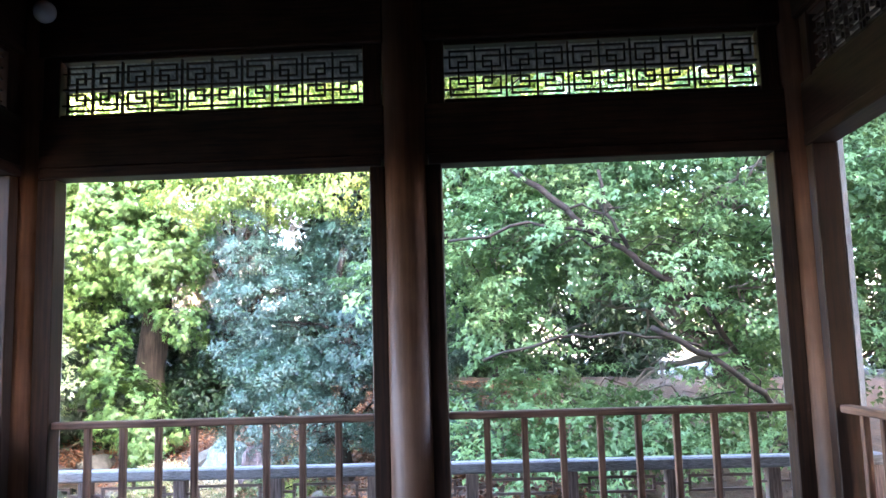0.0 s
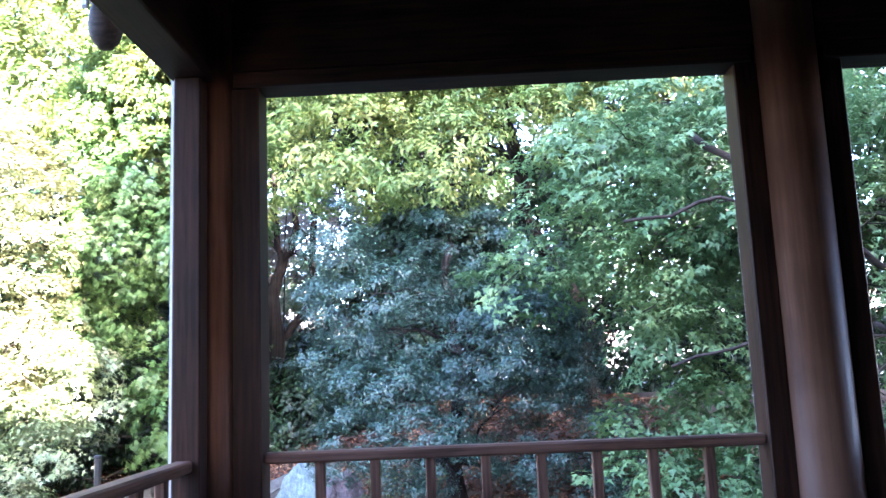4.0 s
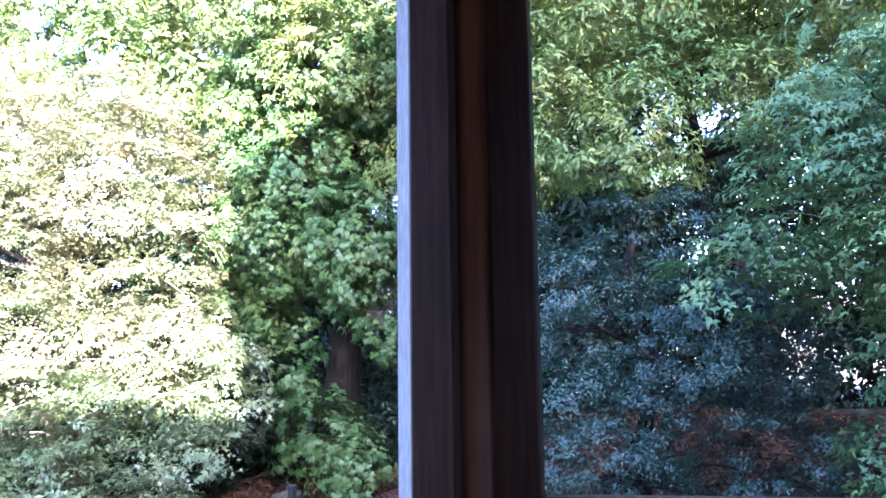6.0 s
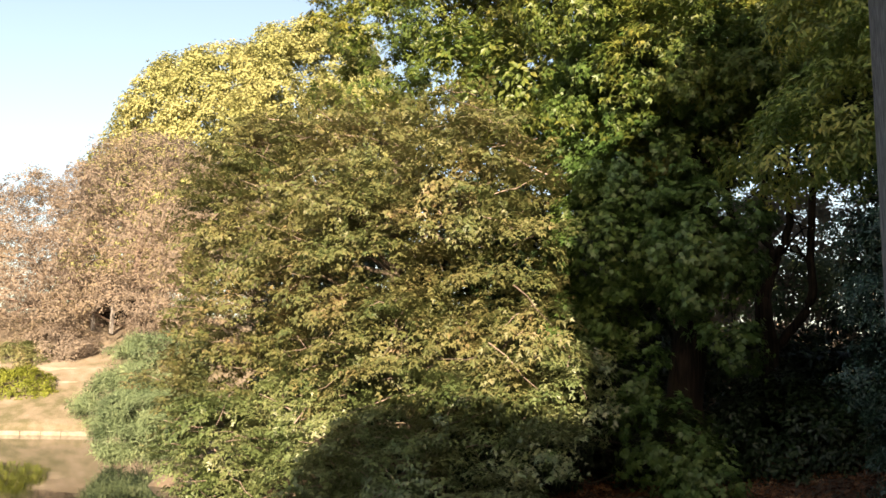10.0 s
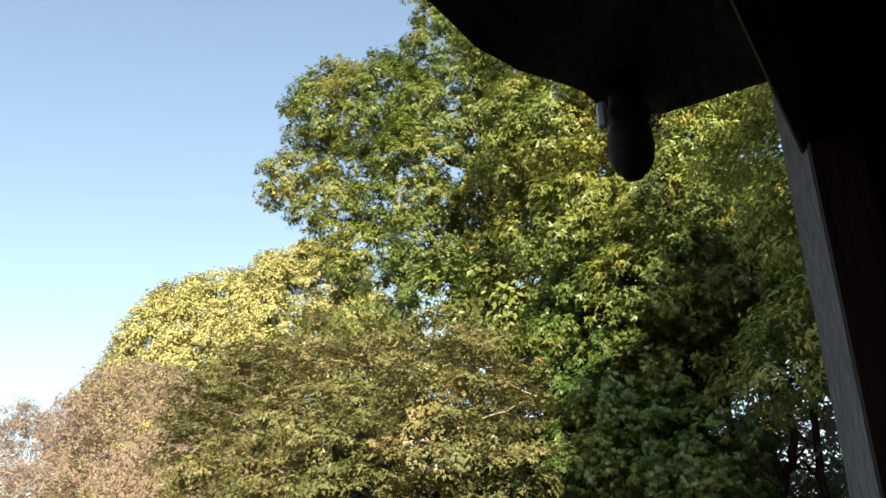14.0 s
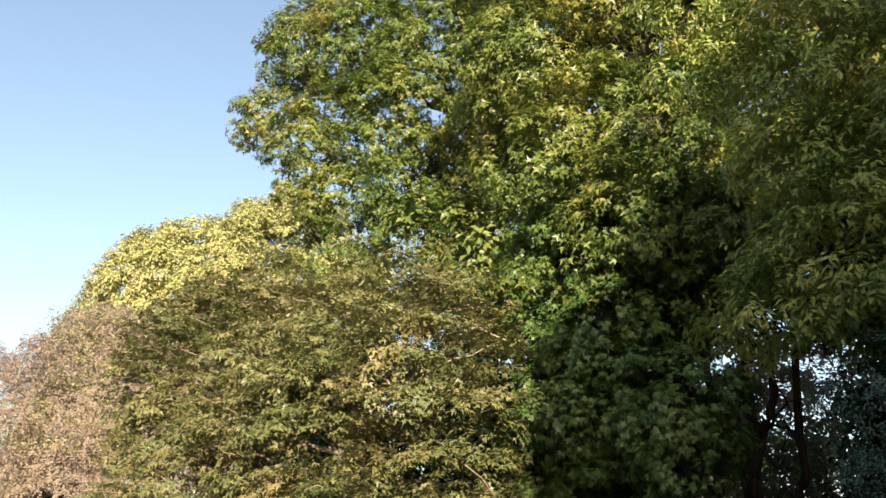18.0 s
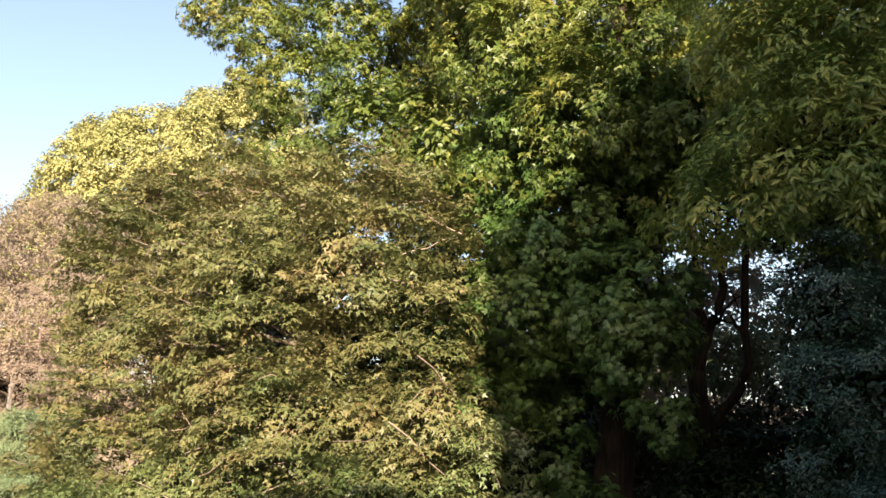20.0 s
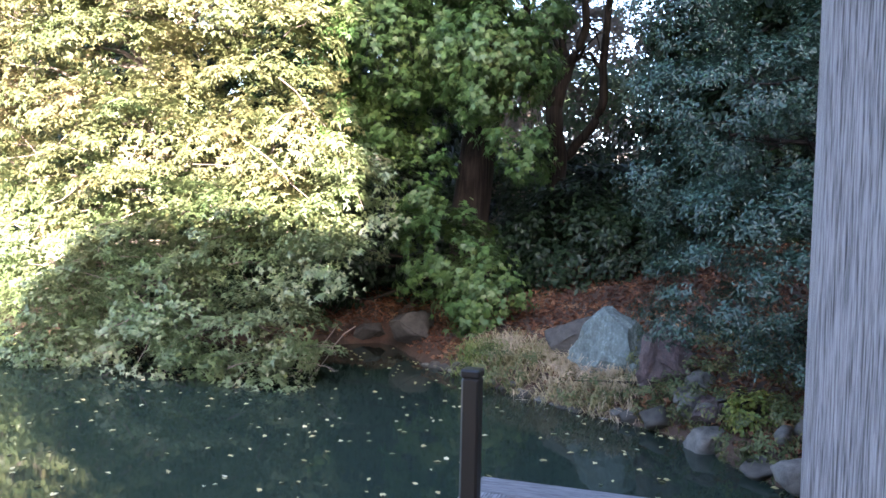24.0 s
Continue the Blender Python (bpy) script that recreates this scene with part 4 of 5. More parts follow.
# The maple's lower shaded sprays, split off as a tree of their own.
tree("maple_shaded_sprays", "lower shaded sprays of the maple, built as a second tree", (-10.4, 16.6, -0.8), (-9.6, 15.2, 1.2), 0.1, LOW_LOBES, MAPLE_SHADED, BARK_PALE, 22, 0.36, sprays,
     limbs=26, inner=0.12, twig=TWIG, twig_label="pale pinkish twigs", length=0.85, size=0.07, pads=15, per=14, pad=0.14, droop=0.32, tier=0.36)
_trng = np.random.default_rng(23)
for _x, _y in ((-10.7, 13.7), (-10.2, 13.8), (-9.1, 13.7), (-7.1, 13.8), (-7.4, 13.9)):
    vs, fs = [], []
    _a = np.array((_x + 0.2, _y + 0.9, -0.35))
    _b = np.array((_x, _y, -0.9))
    _p = wander(_a, _b, _trng, 0.06, 6)
    tube(vs, fs, _p, np.linspace(0.008, 0.003, 6), 5)
    for _k in range(12):
        _q = _p[_trng.integers(2, 6)]
        tube(vs, fs, wander(_q, _q + _trng.normal(0, 0.13, 3) * (1.3, 1, 0.4) + (0, -0.08, 0.0), _trng, 0.02, 4), np.linspace(0.004, 0.002, 4), 4)
    part("bare_twig", mesh_of("bare_twig", vs, fs, True), TWIG, MAPLE_TREE, "bare pinkish twig tip")
OAK_TREE = tree("oak_tree", "large dark-green tree with leafy hanging boughs on the bank", (-6.3, 17.95, -0.4), (-6.0, 18.2, 11.5), 0.34, OAK_HIGH, OAK, BARK, 12, 0.55, shoots,
     limbs=30, lean=0.1, inner=0.3, clump=0.42, size=0.105, shape=PALM, tips=22, per=8, droop=0.6)
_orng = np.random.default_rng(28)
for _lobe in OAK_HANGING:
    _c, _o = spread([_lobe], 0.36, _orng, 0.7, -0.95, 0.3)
    part("foliage", shoots(_c, _o, _orng, 0.3, 0.098, STAR, 14, 8, 0.9, scatter=0.34), OAK_SHADED, OAK_TREE, "greener leaves of the shaded hanging boughs")
tree("tall_tree", "tall broad green tree with a ragged sunlit crown", (-12.5, 24.6, -0.2), (-13.3, 23.4, 19), 0.4, TALL_LOBES + TALL_RIGHT, OAK, BARK, 13, 0.64, shoots,
     limbs=20, reach=0.75, inner=0.5, clump=0.5, size=0.115, shape=PALM, tips=28, per=9, droop=0.5, back=0.15)
tree("backing_tree", "dark broad tree behind the sunlit one, with an added shading canopy", (-1.2, 24.8, -0.2), (-3.4, 24.2, 13), 0.3, FAR_LOBES, OAK, BARK, 29, 0.95, shoots,
     limbs=16, reach=0.8, inner=0.3, clump=0.7, size=0.2, shape=BLADE, tips=24, per=8, back=0.4)
tree("yellowing_tree", "spreading tree with leaves turning yellow", (1.5, 19.0, -0.2), (-0.5, 15.5, 6.4), 0.24, YELLOW_LOBES + YELLOW_HIGH, YELLOWING, BARK, 14, 0.36, shoots,
     limbs=22, inner=0.2, clump=0.3, size=0.095, shape=SLIM, tips=16, per=8, droop=0.8)
tree("holly_tree", "dense holly with glossy blue-green leaves", (-1.3, 12.9, -0.5), (-1.3, 12.9, 3.0), 0.12, HOLLY_LOBES, HOLLY, BARK, 16, 0.33, shoots,
     limbs=20, inner=0.5, shell=0.7, clump=0.25, size=0.044, shape=SLIM, tips=40, per=8, droop=-0.1, flatten=0.5, scatter=0.36)
GREEN_MAPLE = tree("green_maple_tree", "shaded feathery green maple leaning over the bank", (5.2, 12.4, -0.4), (2.3, 11.4, 3.4), 0.16, GREEN_LOBES, SHADE_MAPLE, BARK_PALE, 17, 0.42, sprays,
     limbs=30, inner=0.5, shell=0.5, back=0.7, twig=DARKWOOD, length=0.7, size=0.07, pads=11, per=12, pad=0.13, droop=0.6)
_lrng = np.random.default_rng(24)
LIMB_A = [(4.6, 11.8, 0.3), (3.4, 10.6, 1.9), (2.69, 10.2, 2.29), (2.26, 10.1, 2.6), (1.77, 10.1, 3.01), (1.14, 10.2, 3.54)]
LIMB_B = [(4.9, 11.9, 0.1), (3.96, 10.4, 0.83), (3.32, 10.2, 1.28), (2.65, 10.1, 1.62)]
LIMB_C = [(2.26, 10.1, 2.65), (1.31, 10.0, 2.86), (0.39, 10.0, 2.67)]
LIMB_D = [(3.2, 10.2, 1.4), (2.33, 10.0, 1.57), (1.57, 10.0, 1.53), (0.73, 10.0, 1.3)]
LIMB_E = [(2.45, 10.1, 2.53), (2.19, 10.0, 2.93), (2.15, 10.1, 3.46)]
for _r, _pts in ((0.042, LIMB_A), (0.04, LIMB_B), (0.02, LIMB_C), (0.018, LIMB_D), (0.026, LIMB_E)):
    vs, fs = [], []
    for _a, _b in zip(_pts[:-1], _pts[1:]):
        tube(vs, fs, wander(_a, _b, _lrng, 0.03, 5), np.linspace(_r, _r * 0.8, 5), 7)
    for _k in range(5):
        _q = np.array(_pts[_lrng.integers(0, len(_pts) - 1)])
        tube(vs, fs, wander(_q, _q + _lrng.normal(0, 0.45, 3) * (1, 0.4, 0.6), _lrng, 0.05, 5), np.linspace(_r * 0.45, _r * 0.12, 5), 5)
    part("limb", mesh_of("limb", vs, fs, True), DARKWOOD, GREEN_MAPLE)
tree("pine_tree", "low blue-green pine leaning over the far bank", (-18.0, 18.5, -0.8), (-20.6, 18, 1.0), 0.12,
     [(-20.3, 18, 1.4, 1.2, 1.0, 0.8), (-21.2, 17.8, 0.4, 0.9, 0.9, 0.7), (-19.4, 17.6, 0.4, 1.3, 1.0, 0.8), (-19.7, 17.3, -0.35, 1.3, 0.8, 0.4)], PINE, BARK, 18, 0.42, shoots,
     limbs=16, inner=0.7, clump=0.28, size=0.15, shape=NEEDLE, tips=26, per=20, droop=-0.3, scatter=0.5, flatten=0.55)
tree("russet_tree", "pinkish-brown half-bare tree across the pond", (-36, 29, 0), (-36, 29, 8), 0.3,
     [(-35, 28.5, 5.6, 5.2, 4, 6.0), (-41, 26.5, 4.8, 5, 4, 5.4), (-30, 29, 4.5, 4, 3, 4.5), (-47, 24, 4, 5, 3, 5.5)], RUSSET, TWIG, 19, 0.85, shoots,
     limbs=60, reach=0.98, lower=-0.3, inner=0.6, clump=0.85, size=0.105, shape=BLADE, tips=46, per=7, droop=0.3, scatter=0.5, back=0.1)
tree("ginkgo_tree", "great round gold-leaved tree beyond the pond", (-41, 42, 0), (-41, 42, 15), 0.6,
     [(-44.5, 41, 14.6, 6.0, 5.5, 8.0), (-38, 43, 15.4, 6.4, 5.5, 8.0), (-47.8, 39.5, 12.0, 3.0, 4.5, 7.0), (-50.2, 38, 8.5, 1.8, 3, 5.2)], GOLD, BARK, 20, 1.05, shoots,
     limbs=12, inner=0.3, reach=0.35, clump=0.95, size=0.24, shape=BLADE, tips=32, per=8, droop=0.5, scatter=0.4, back=0.1)


# Added out of view, to block the north-east sky light.
tree("shade_tree", "unseen dark tree added beyond the green maple to block sky", (10, 20, 0), (10, 19.5, 12), 0.35,
     [(8, 19, 10, 5, 3.5, 5), (15, 15, 9, 5, 4, 5.5), (3.5, 20, 11, 3.5, 3, 4.5), (12, 17, 4.5, 4, 2, 3)], DEEP, BARK, 21, 1.1, shoots,
     limbs=24, inner=0.4, clump=0.8, size=0.24, shape=BLADE, tips=20, per=7)


def forked_tree():
    """Slim dark trunks that fork in front of the bright clearing."""
    rng = np.random.default_rng(15)
    x, y, z = -5.4, 20.8, -0.3
    ob = thing("forked_tree", "dark forked tree trunk before a bright clearing", "tree", at=(x, y, z))
    limbs = [
        (0.11, 0.06, [(-5.55, 20.80, 3.15), (-5.81, 20.80, 3.65), (-6.01, 20.80, 4.31), (-6.11, 20.80, 4.86), (-6.23, 20.80, 5.74), (-6.43, 20.80, 6.62)]),
        (0.15, 0.11, [(-5.55, 20.80, 3.15), (-5.45, 20.80, 3.48), (-5.31, 20.80, 3.96), (-5.28, 20.80, 4.12)]),
        (0.085, 0.045, [(-5.30, 20.80, 3.98), (-5.41, 20.80, 4.34), (-5.43, 20.80, 4.93), (-5.47, 20.80, 5.69), (-5.47, 20.80, 6.54)]),
        (0.1, 0.05, [(-5.26, 20.70, 4.05), (-5.06, 20.70, 4.26), (-4.95, 20.70, 4.73), (-4.97, 20.70, 5.52), (-4.98, 20.70, 6.47)]),
        (0.05, 0.03, [(-5.38, 20.80, 4.23), (-5.53, 20.80, 4.40), (-5.65, 20.80, 4.62), (-5.69, 20.80, 4.95)]),
        (0.1, 0.06, [(-5.32, 20.90, 2.25), (-5.00, 20.90, 2.61), (-4.75, 20.90, 2.94), (-4.61, 20.90, 3.36), (-4.65, 20.90, 3.96), (-4.59, 20.90, 4.70), (-4.52, 20.90, 5.86), (-4.40, 20.90, 6.69)]),
        (0.045, 0.025, [(-4.65, 20.90, 3.90), (-4.79, 20.90, 4.05), (-4.88, 20.90, 4.26)]),
    ]
    vs, fs = [], []
    tube(vs, fs, wander((x, y, z), (-5.55, 20.80, 3.21), rng, 0.05, 8), np.linspace(0.25, 0.17, 8), 10)
    part("trunk", mesh_of("trunk", vs, fs, True), BARK, ob)
    for r0, r1, pts in limbs:
        vs, fs = [], []
        way = np.concatenate([wander(p, q, rng, 0.015, 4)[:-1] for p, q in zip(pts[:-1], pts[1:])] + [[pts[-1]]])
        tube(vs, fs, way, np.linspace(r0, r1, len(way)), 8)
        for _ in range(3):
            q = way[rng.integers(len(way) // 2, len(way))]
            tube(vs, fs, wander(q, q + rng.normal(0, 0.5, 3) * (1, 0.6, 0.7), rng, 0.06, 5), np.linspace(r1 * 0.4, 0.008, 5), 5)
        part("limb", mesh_of("limb", vs, fs, True), BARK, ob)
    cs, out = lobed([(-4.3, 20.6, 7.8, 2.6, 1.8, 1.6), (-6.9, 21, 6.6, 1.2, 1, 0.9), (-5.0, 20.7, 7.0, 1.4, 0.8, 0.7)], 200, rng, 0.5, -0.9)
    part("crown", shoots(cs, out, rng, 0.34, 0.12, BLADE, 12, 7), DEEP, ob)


forked_tree()


def shrub(label, lobes, per, tuft, size, leaf, seed, gap=0.0, **kw):
    rng = np.random.default_rng(seed)
    x, y = lobes[0][0], lobes[0][1]
    ob = thing("shrub", label, "shrub", at=(x, y, float(land(x, y))))
    cs, out = spread(lobes, gap or tuft * 0.9, rng, 0.7, -0.7, 0.5)
    for c in cs[:6]:
        vs, fs = [], []
        tube(vs, fs, wander((c[0] * 0.4 + x * 0.6, c[1] * 0.4 + y * 0.6, float(land(x, y)) - 0.05), c, rng, 0.08, 5), np.linspace(0.03, 0.006, 5), 5)
        part("stem", mesh_of("stem", vs, fs, True), BARK, ob)
    part("foliage", shoots(cs, out, rng, tuft * 0.85, size, BLADE, per, 7, **kw), leaf, ob)


# Dark shrubs and hedges, partly added to fill gaps that lie in shade.
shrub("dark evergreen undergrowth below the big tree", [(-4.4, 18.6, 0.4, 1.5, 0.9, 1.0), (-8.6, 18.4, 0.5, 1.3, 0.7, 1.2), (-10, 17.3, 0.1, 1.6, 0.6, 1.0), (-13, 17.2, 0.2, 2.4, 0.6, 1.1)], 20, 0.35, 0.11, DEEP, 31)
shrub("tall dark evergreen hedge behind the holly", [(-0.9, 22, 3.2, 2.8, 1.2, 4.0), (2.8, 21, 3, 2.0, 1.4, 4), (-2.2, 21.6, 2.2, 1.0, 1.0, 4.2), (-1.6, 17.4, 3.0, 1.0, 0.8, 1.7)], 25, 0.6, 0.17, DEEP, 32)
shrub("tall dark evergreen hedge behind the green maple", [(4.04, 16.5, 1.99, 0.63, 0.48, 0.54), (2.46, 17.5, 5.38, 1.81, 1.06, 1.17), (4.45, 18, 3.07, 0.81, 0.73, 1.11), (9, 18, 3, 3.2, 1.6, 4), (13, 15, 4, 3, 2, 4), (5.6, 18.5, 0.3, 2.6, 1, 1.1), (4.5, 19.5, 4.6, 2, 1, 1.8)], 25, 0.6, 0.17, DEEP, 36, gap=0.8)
shrub("dark fill foliage for the shade behind the maple", [(-9.6, 20, 2.4, 2.0, 1.2, 3.2), (-13, 20, 2.6, 3, 1.4, 3.4), (-16.1, 20.4, 2.6, 2.0, 1.0, 2.9)], 25, 0.6, 0.17, DEEP, 33)
shrub("clipped round yellow-green shrub by the far path", [(-33.9, 22.5, 0.45, 1.5, 1.2, 0.75)], 21, 0.3, 0.07, CLIPPED, 34)
shrub("clipped olive shrub by the far path", [(-36.6, 24.2, 1.6, 1.6, 1.2, 0.7)], 16, 0.3, 0.08, MAPLE, 35)
shrub("low dome of bare brown twigs on the slope", [(-36.1, 25.2, 2.3, 1.9, 1.2, 0.75)], 19, 0.4, 0.1, RUSSET, 43)
shrub("brown bush over the dark shelter", [(-36.7, 28.4, 5.1, 2.4, 1.0, 0.5)], 20, 0.5, 0.12, RUSSET, 44)
shrub("small yellow-leaved plant among the shore stones", [(-2.05, 12.9, -0.6, 0.2, 0.16, 0.16)], 6, 0.1, 0.055, YELLOWING, 37)
shrub("ivy and low weeds on the bank", [(-2.1, 13.7, -0.6, 0.8, 0.9, 0.3), (-1.6, 12.8, -0.7, 0.6, 0.7, 0.3), (-2.6, 14.4, -0.4, 0.7, 0.5, 0.3), (-1.9, 14.4, -0.35, 0.9, 0.6, 0.35), (-2.5, 13.6, -0.7, 0.6, 0.4, 0.2), (-1.9, 12.7, -0.8, 0.5, 0.4, 0.2), (-3.4, 14.0, -0.75, 0.7, 0.3, 0.15), (-4.9, 14.75, -0.75, 0.5, 0.3, 0.2)], 6, 0.13, 0.045, WEED, 38, gap=0.2)


shrub("pale russet bushes in the clearing", [(-5.8, 28, 3.4, 3.4, 1.2, 3.4), (-12, 29, 3, 4, 1.5, 3.5)], 16, 0.6, 0.16, RUSSET, 41)
shrub("dark bushes added as shade fill below the maple", [(-11, 18.6, 0.6, 4.5, 0.8, 1.3), (-14.5, 17.8, 0.3, 2.2, 0.7, 1.2)], 18, 0.45, 0.15, DEEP, 42)
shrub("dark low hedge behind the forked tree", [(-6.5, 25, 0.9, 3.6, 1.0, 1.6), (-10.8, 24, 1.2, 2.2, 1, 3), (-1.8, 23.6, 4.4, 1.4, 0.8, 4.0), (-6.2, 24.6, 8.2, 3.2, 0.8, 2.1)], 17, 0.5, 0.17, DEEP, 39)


shrub("orange-tinted bush in the sunlit clearing", [(-7.2, 27, 5.42, 0.61, 0.55, 0.84), (-6.7, 27, 4.43, 0.61, 0.41, 0.46)], 16, 0.5, 0.15, RUSSET, 46)
shrub("pale grey-green bush in the sunlit clearing", [(-5.56, 26, 3.83, 0.79, 0.58, 0.65), (-5.13, 27, 4.53, 0.6, 0.54, 0.6)], 16, 0.5, 0.14, PINE, 47)
shrub("tall pale yellow bush in the sunlit clearing", [(-9.9, 29, 6.8, 1.9, 1.2, 2.4), (-10.2, 29, 3.0, 1.9, 1.2, 2.6)], 16, 0.6, 0.16, YELLOWING, 45)


# ---- bank ----
def rock(name, label, x, y, w, d, h, material, seed, sink=0.15, peak=0.0, fine=4, cut=(0.38, 0.72)):
    rng = np.random.default_rng(seed)
    bm = bmesh.new()
    bmesh.ops.create_icosphere(bm, subdivisions=fine, radius=1.0)
    z0 = float(land(x, y)) - sink
    planes = [(Vector(rng.normal(0, 1, 3)).normalized(), rng.uniform(*cut)) for _ in range(14)]
    off = Vector(rng.uniform(0, 50, 3))
    for v in bm.verts:
        p = v.co.copy()
        for nrm, lim in planes:
            e = p.dot(nrm) - lim
            if e > 0:
                p -= nrm * e
        p += v.co * (0.085 * noise.fractal(v.co * 3.0 + off, 0.7, 2.2, 6) + 0.05 * noise.noise(Vector((p.x * 7, p.y * 7, p.z * 1.6)) + off))
        lift = max(0.0, 1 - abs(p.x - peak) * 1.6) if peak else 0.0
        v.co = Vector((x + p.x * w / 2, y + p.y * d / 2, z0 + (p.z * 0.5 + 0.5) * h * (1 + 0.3 * lift)))
    ob = part("stone", bm, material)
    ob.name = name
    for f in ob.data.polygons:
        f.use_smooth = material in (GREY_STONE, WET_STONE)
    ob.data.name = name
    return tagged(ob, label, "rock")


rock("boulder", "pointed blue-green boulder standing on the leaf-strewn bank", -3.5, 14.5, 1.45, 0.8, 0.72, BLUE_STONE, 51, 0.2, -0.15)
rock("boulder", "purplish-brown boulder leaning against the blue one", -2.95, 13.95, 1.15, 0.66, 0.84, PURPLE_STONE, 52, 0.12, 0.1)
rock("boulder", "low dark slab of rock in the leaf litter", -4.1, 15.0, 1.0, 0.6, 0.7, WET_STONE, 53, 0.12)
rock("boulder", "large dark rock at the shaded waterline", -6.8, 16.6, 1.2, 0.8, 0.85, WET_STONE, 54, 0.3)
rock("boulder", "dark rock at the waterline under the maple", -7.8, 17.2, 0.9, 0.7, 0.6, WET_STONE, 55, 0.3)
rock("boulder", "pale rock on the far pond bank", -15.6, 15.7, 1.6, 0.9, 0.7, GREY_STONE, 56, 0.3)
_rng = np.random.default_rng(60)
_x = -6.3
while _x < -1.5:
    _w = _rng.uniform(0.1, 0.26) if _x < -3.1 else _rng.uniform(0.18, 0.52)
    _y = float(np.interp(_x, SHORE_X, SHORE_Y)) + _rng.uniform(-0.05, 0.1)
    tagged(rock("shore_stone", "uneven grey stone edging the pond", _x, _y, _w * _rng.uniform(0.9, 1.35), _w * 0.85, _w * _rng.uniform(0.5, 0.85), WET_STONE if _rng.uniform() < 0.6 else GREY_STONE, int(_rng.integers(1000)), _w * 0.3, 0.0, 3, (0.55, 0.92)), group="shore stones")
    _x += _w * _rng.uniform(0.5, 1.1)
for _k in range(16):
    _x = _rng.uniform(-2.9, -1.5)
    _y = float(np.interp(_x, SHORE_X, SHORE_Y)) + _rng.uniform(0.2, 0.9)
    _w = _rng.uniform(0.15, 0.4)
    tagged(rock("shore_stone", "weathered stone half sunk in the bank", _x, _y, _w, _w, _w * 0.8, GREY_STONE if _k % 3 else PURPLE_STONE, 700 + _k, _w * 0.3, 0.0, 3, (0.55, 0.9)), group="shore stones")


def strewn(name, label, category, xs, ys, n, size, material, seed, lift=0.012, on=None, flat=0.75, dens=None):
    rng = np.random.default_rng(seed)
    x, y = rng.uniform(*xs, n), rng.uniform(*ys, n)
    d = y - np.interp(x, SHORE_X, SHORE_Y)
    keep = d < -0.05 if on == "water" else d > 0.1
    x, y = x[keep], y[keep]
    z = np.full(len(x), -0.994) if on == "water" else land(x, y) + lift
    me = leaves(np.stack([x, y, z], 1), 1, 0.01, size, rng, width=0.6, flat=flat, fold=0.1 if on == "water" else 0.3, thick=0.1)
    return tagged(part(name, me, material), label, category, kind="stuff")


strewn("leaf_litter", "fallen brown leaves covering the bank", "leaf litter", (-9, 2), (11, 19), 52000, 0.075, LITTER, 71, flat=0.6)
strewn("floating_leaves", "pale fallen leaves floating on the pond", "leaves", (-14, 1), (7, 17), 1500, 0.065, FLOATING, 72, on="water", flat=0.97)


def blades(name, label, spots, material, seed):
    """Long arching grass blades."""
    rng = np.random.default_rng(seed)
    vs, fs = [], []
    for x, y, n, ln in spots:
        for _ in range(n):
            bx, by = x + rng.normal(0, 0.1), y + rng.normal(0, 0.08)
            bz = float(land(bx, by)) - 0.01
            a, l = rng.uniform(0, 6.28), ln * rng.uniform(0.6, 1.2)
            reach = l * rng.uniform(0.4, 0.9)
            side = np.array((-math.sin(a), math.cos(a), 0)) * 0.009
            b = len(vs)
            for t in (0, 0.35, 0.7, 1.0):
                c = np.array((bx + math.cos(a) * reach * t, by + math.sin(a) * reach * t, bz + l * (0.85 * t - 0.75 * t * t) * 1.4))
                vs.extend([c - side * (1.05 - t), c + side * (1.05 - t)])
            for k in range(3):
                fs.append((b + 2 * k, b + 2 * k + 1, b + 2 * k + 3, b + 2 * k + 2))
    tagged(part(name, mesh_of(name, vs, fs), material), label, "grass", kind="stuff")


def shore_spots(x0, x1, lo, hi, n, blades_each, length):
    """Places for tufts within a strip above the waterline."""
    spots = []
    for _ in range(n):
        x = _rng.uniform(x0, x1)
        spots.append((x, float(np.interp(x, SHORE_X, SHORE_Y)) + _rng.uniform(lo, hi), blades_each, length))
    return spots


blades("dry_grass", "straw-coloured dry grass hanging over the water's edge", shore_spots(-5.4, -3.3, 0.0, 0.75, 52, 44, 0.44), STRAW, 73)
blades("green_grass", "long green grass blades at the water's edge", shore_spots(-5.7, -4.9, 0.05, 0.4, 12, 40, 0.5), GRASS, 74)
blades("bank_weeds", "mixed dry and green weeds among the shore stones", shore_spots(-3.6, -1.4, 0.05, 0.95, 60, 26, 0.24), WEED, 75)


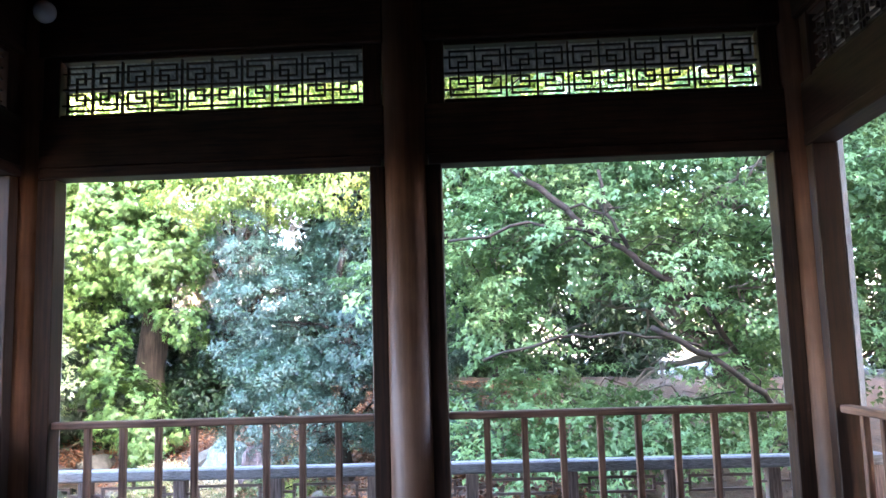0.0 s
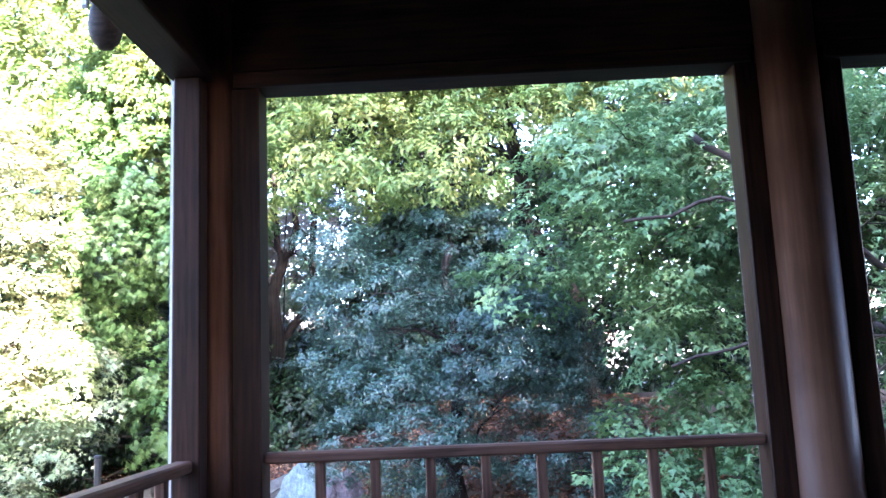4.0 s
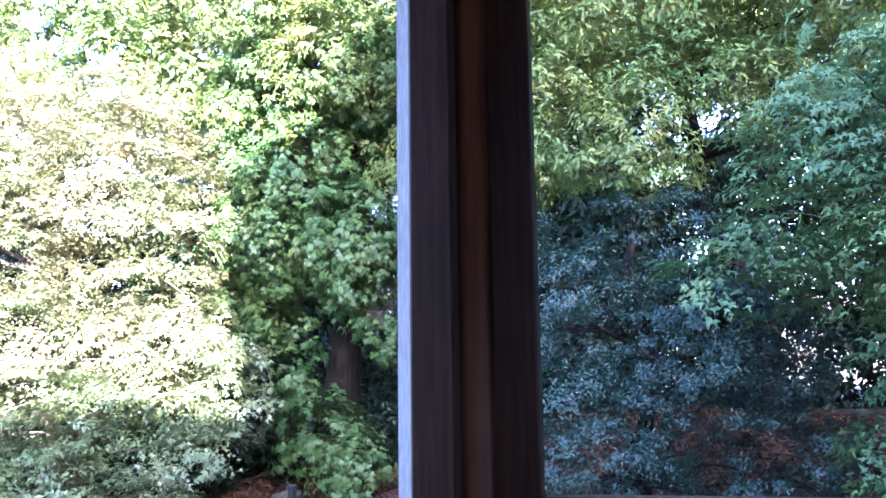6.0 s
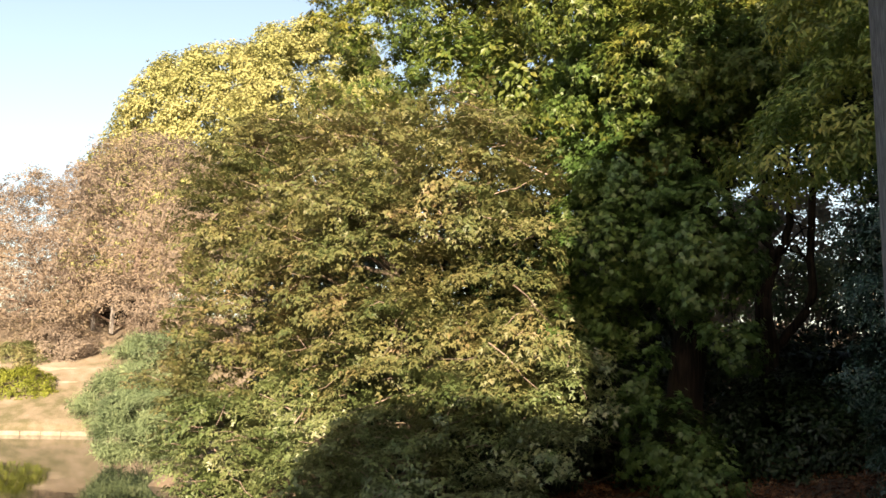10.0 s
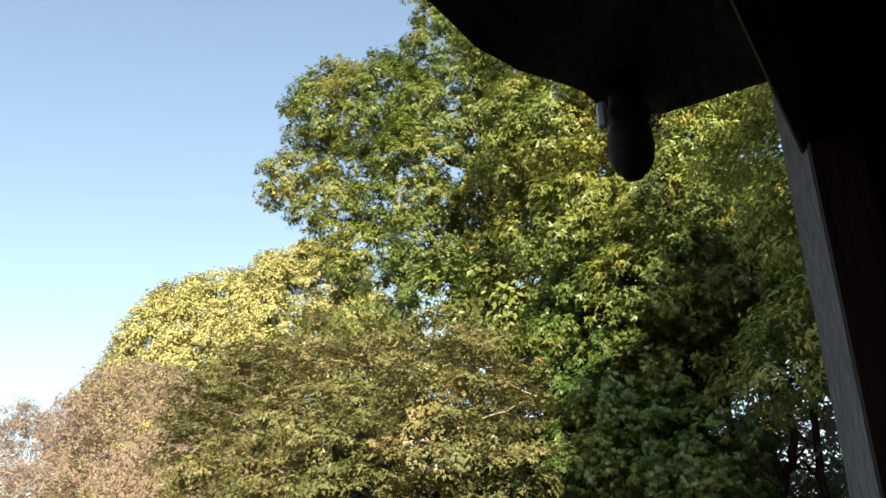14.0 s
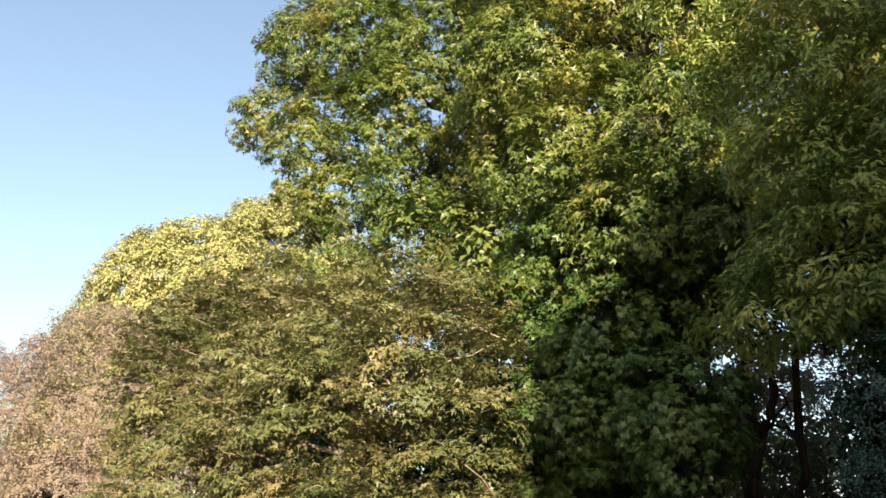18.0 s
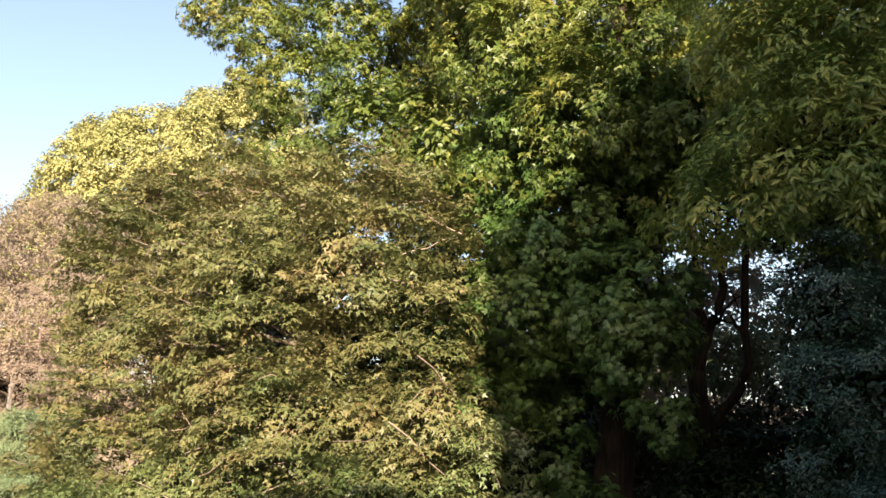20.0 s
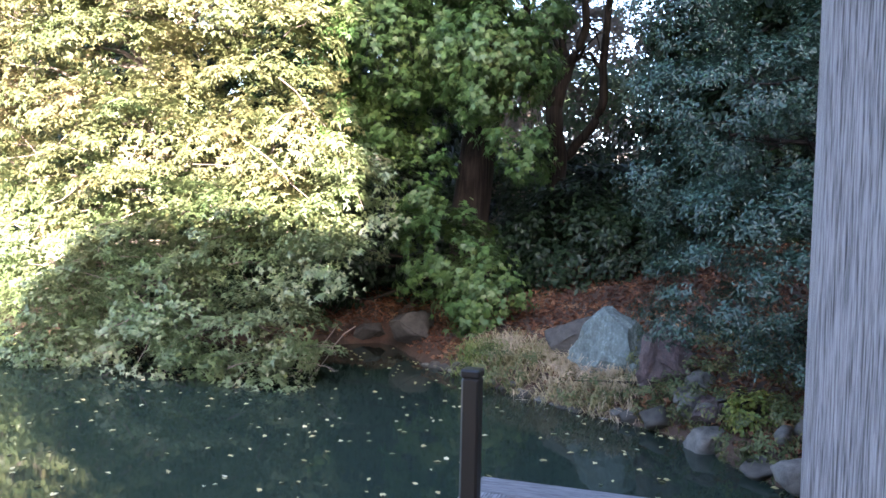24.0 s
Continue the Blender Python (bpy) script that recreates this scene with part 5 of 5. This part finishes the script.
def garden_steps():
    """Log steps of the path up the far slope, the stone kerb at the far shore, a shelter and bamboo stakes."""
    st = thing("garden_path_steps", "sandy path steps edged with logs on the far slope", "steps", kind="structure")
    for i in range(7):
        r = 36.5 + i * 1.3
        x, y = -2.16 - 0.838 * r, 3.5 + 0.546 * r
        z = float(land(x, y))
        bm = boxed(-1.0, 1.0, -0.07, 0.07, -0.12, 0.05, 0.02)
        bmesh.ops.transform(bm, matrix=Matrix.Translation((x, y, z)) @ Matrix.Rotation(math.atan2(0.838, 0.546), 4, "Z"), verts=bm.verts)
        part("log", bm, SOFFIT_STONE, st)
    kb = thing("shore_kerb", "flat pale stone kerb along the far shore", "kerb", kind="structure")
    x = -36.0
    while x < -27.5:
        y0, y1 = np.interp([x, x + 0.62], SHORE_X, SHORE_Y)
        a = math.atan2(y1 - y0, 0.62)
        bm = boxed(-0.34, 0.34, -0.16, 0.16, -0.25, 0.14, 0.03)
        bmesh.ops.transform(bm, matrix=Matrix.Translation((x + 0.31, (y0 + y1) / 2 - 0.05, -1.0)) @ Matrix.Rotation(a, 4, "Z"), verts=bm.verts)
        part("kerb_stone", bm, SOFFIT_STONE, kb)
        x += 0.62 * math.cos(a) + 0.03
    sx, sy = -36.7, 28.1
    sz = float(land(sx, sy))
    sh = thing("garden_shelter", "low dark garden shelter with pale posts on the slope", "shelter", at=(sx, sy, sz))
    part("roof", boxed(sx - 1.9, sx + 1.9, sy - 0.9, sy + 1.1, sz + 1.05, sz + 1.22, 0.03), DARKWOOD, sh)
    part("back_wall", boxed(sx - 1.7, sx + 1.7, sy + 0.7, sy + 0.8, sz - 0.3, sz + 1.049, 0), DARKWOOD, sh)
    for px in (sx - 1.5, sx - 0.1, sx + 1.3):
        part("post", boxed(px - 0.07, px + 0.07, sy - 0.75, sy - 0.61, sz - 0.4, sz + 1.049, 0.01), GREY_Z, sh)
    for i in range(4):
        x, y = -40.0 + i * 0.22, 27.1 + 0.05 * i
        z = float(land(x, y))
        bs = tagged(part("bamboo_stake", lathe(x, y, [(0.05, z - 0.1), (0.05, z + 1.0 + 0.1 * (i % 2)), (0.045, z + 1.02 + 0.1 * (i % 2))], 10), STAKE), "pale bamboo stake standing on the slope", "stake", "bamboo stakes")


garden_steps()


def far_woods():
    rng = np.random.default_rng(40)
    lobes = []
    for a in np.linspace(-80, 80, 46):
        r = rng.uniform(85, 110)
        lobes.append((r * math.sin(radians(a)), 5 + r * math.cos(radians(a)), rng.uniform(2, 5), 8, 6, rng.uniform(5, 9)))
    cs, out = lobed(lobes, 1100, rng, 0.7, -0.3)
    tagged(part("far_woods", leaves(cs, 40, 1.6, 0.7, rng, out=out), RUSSET), "distant autumn woods behind the garden", "woods", kind="stuff")


far_woods()
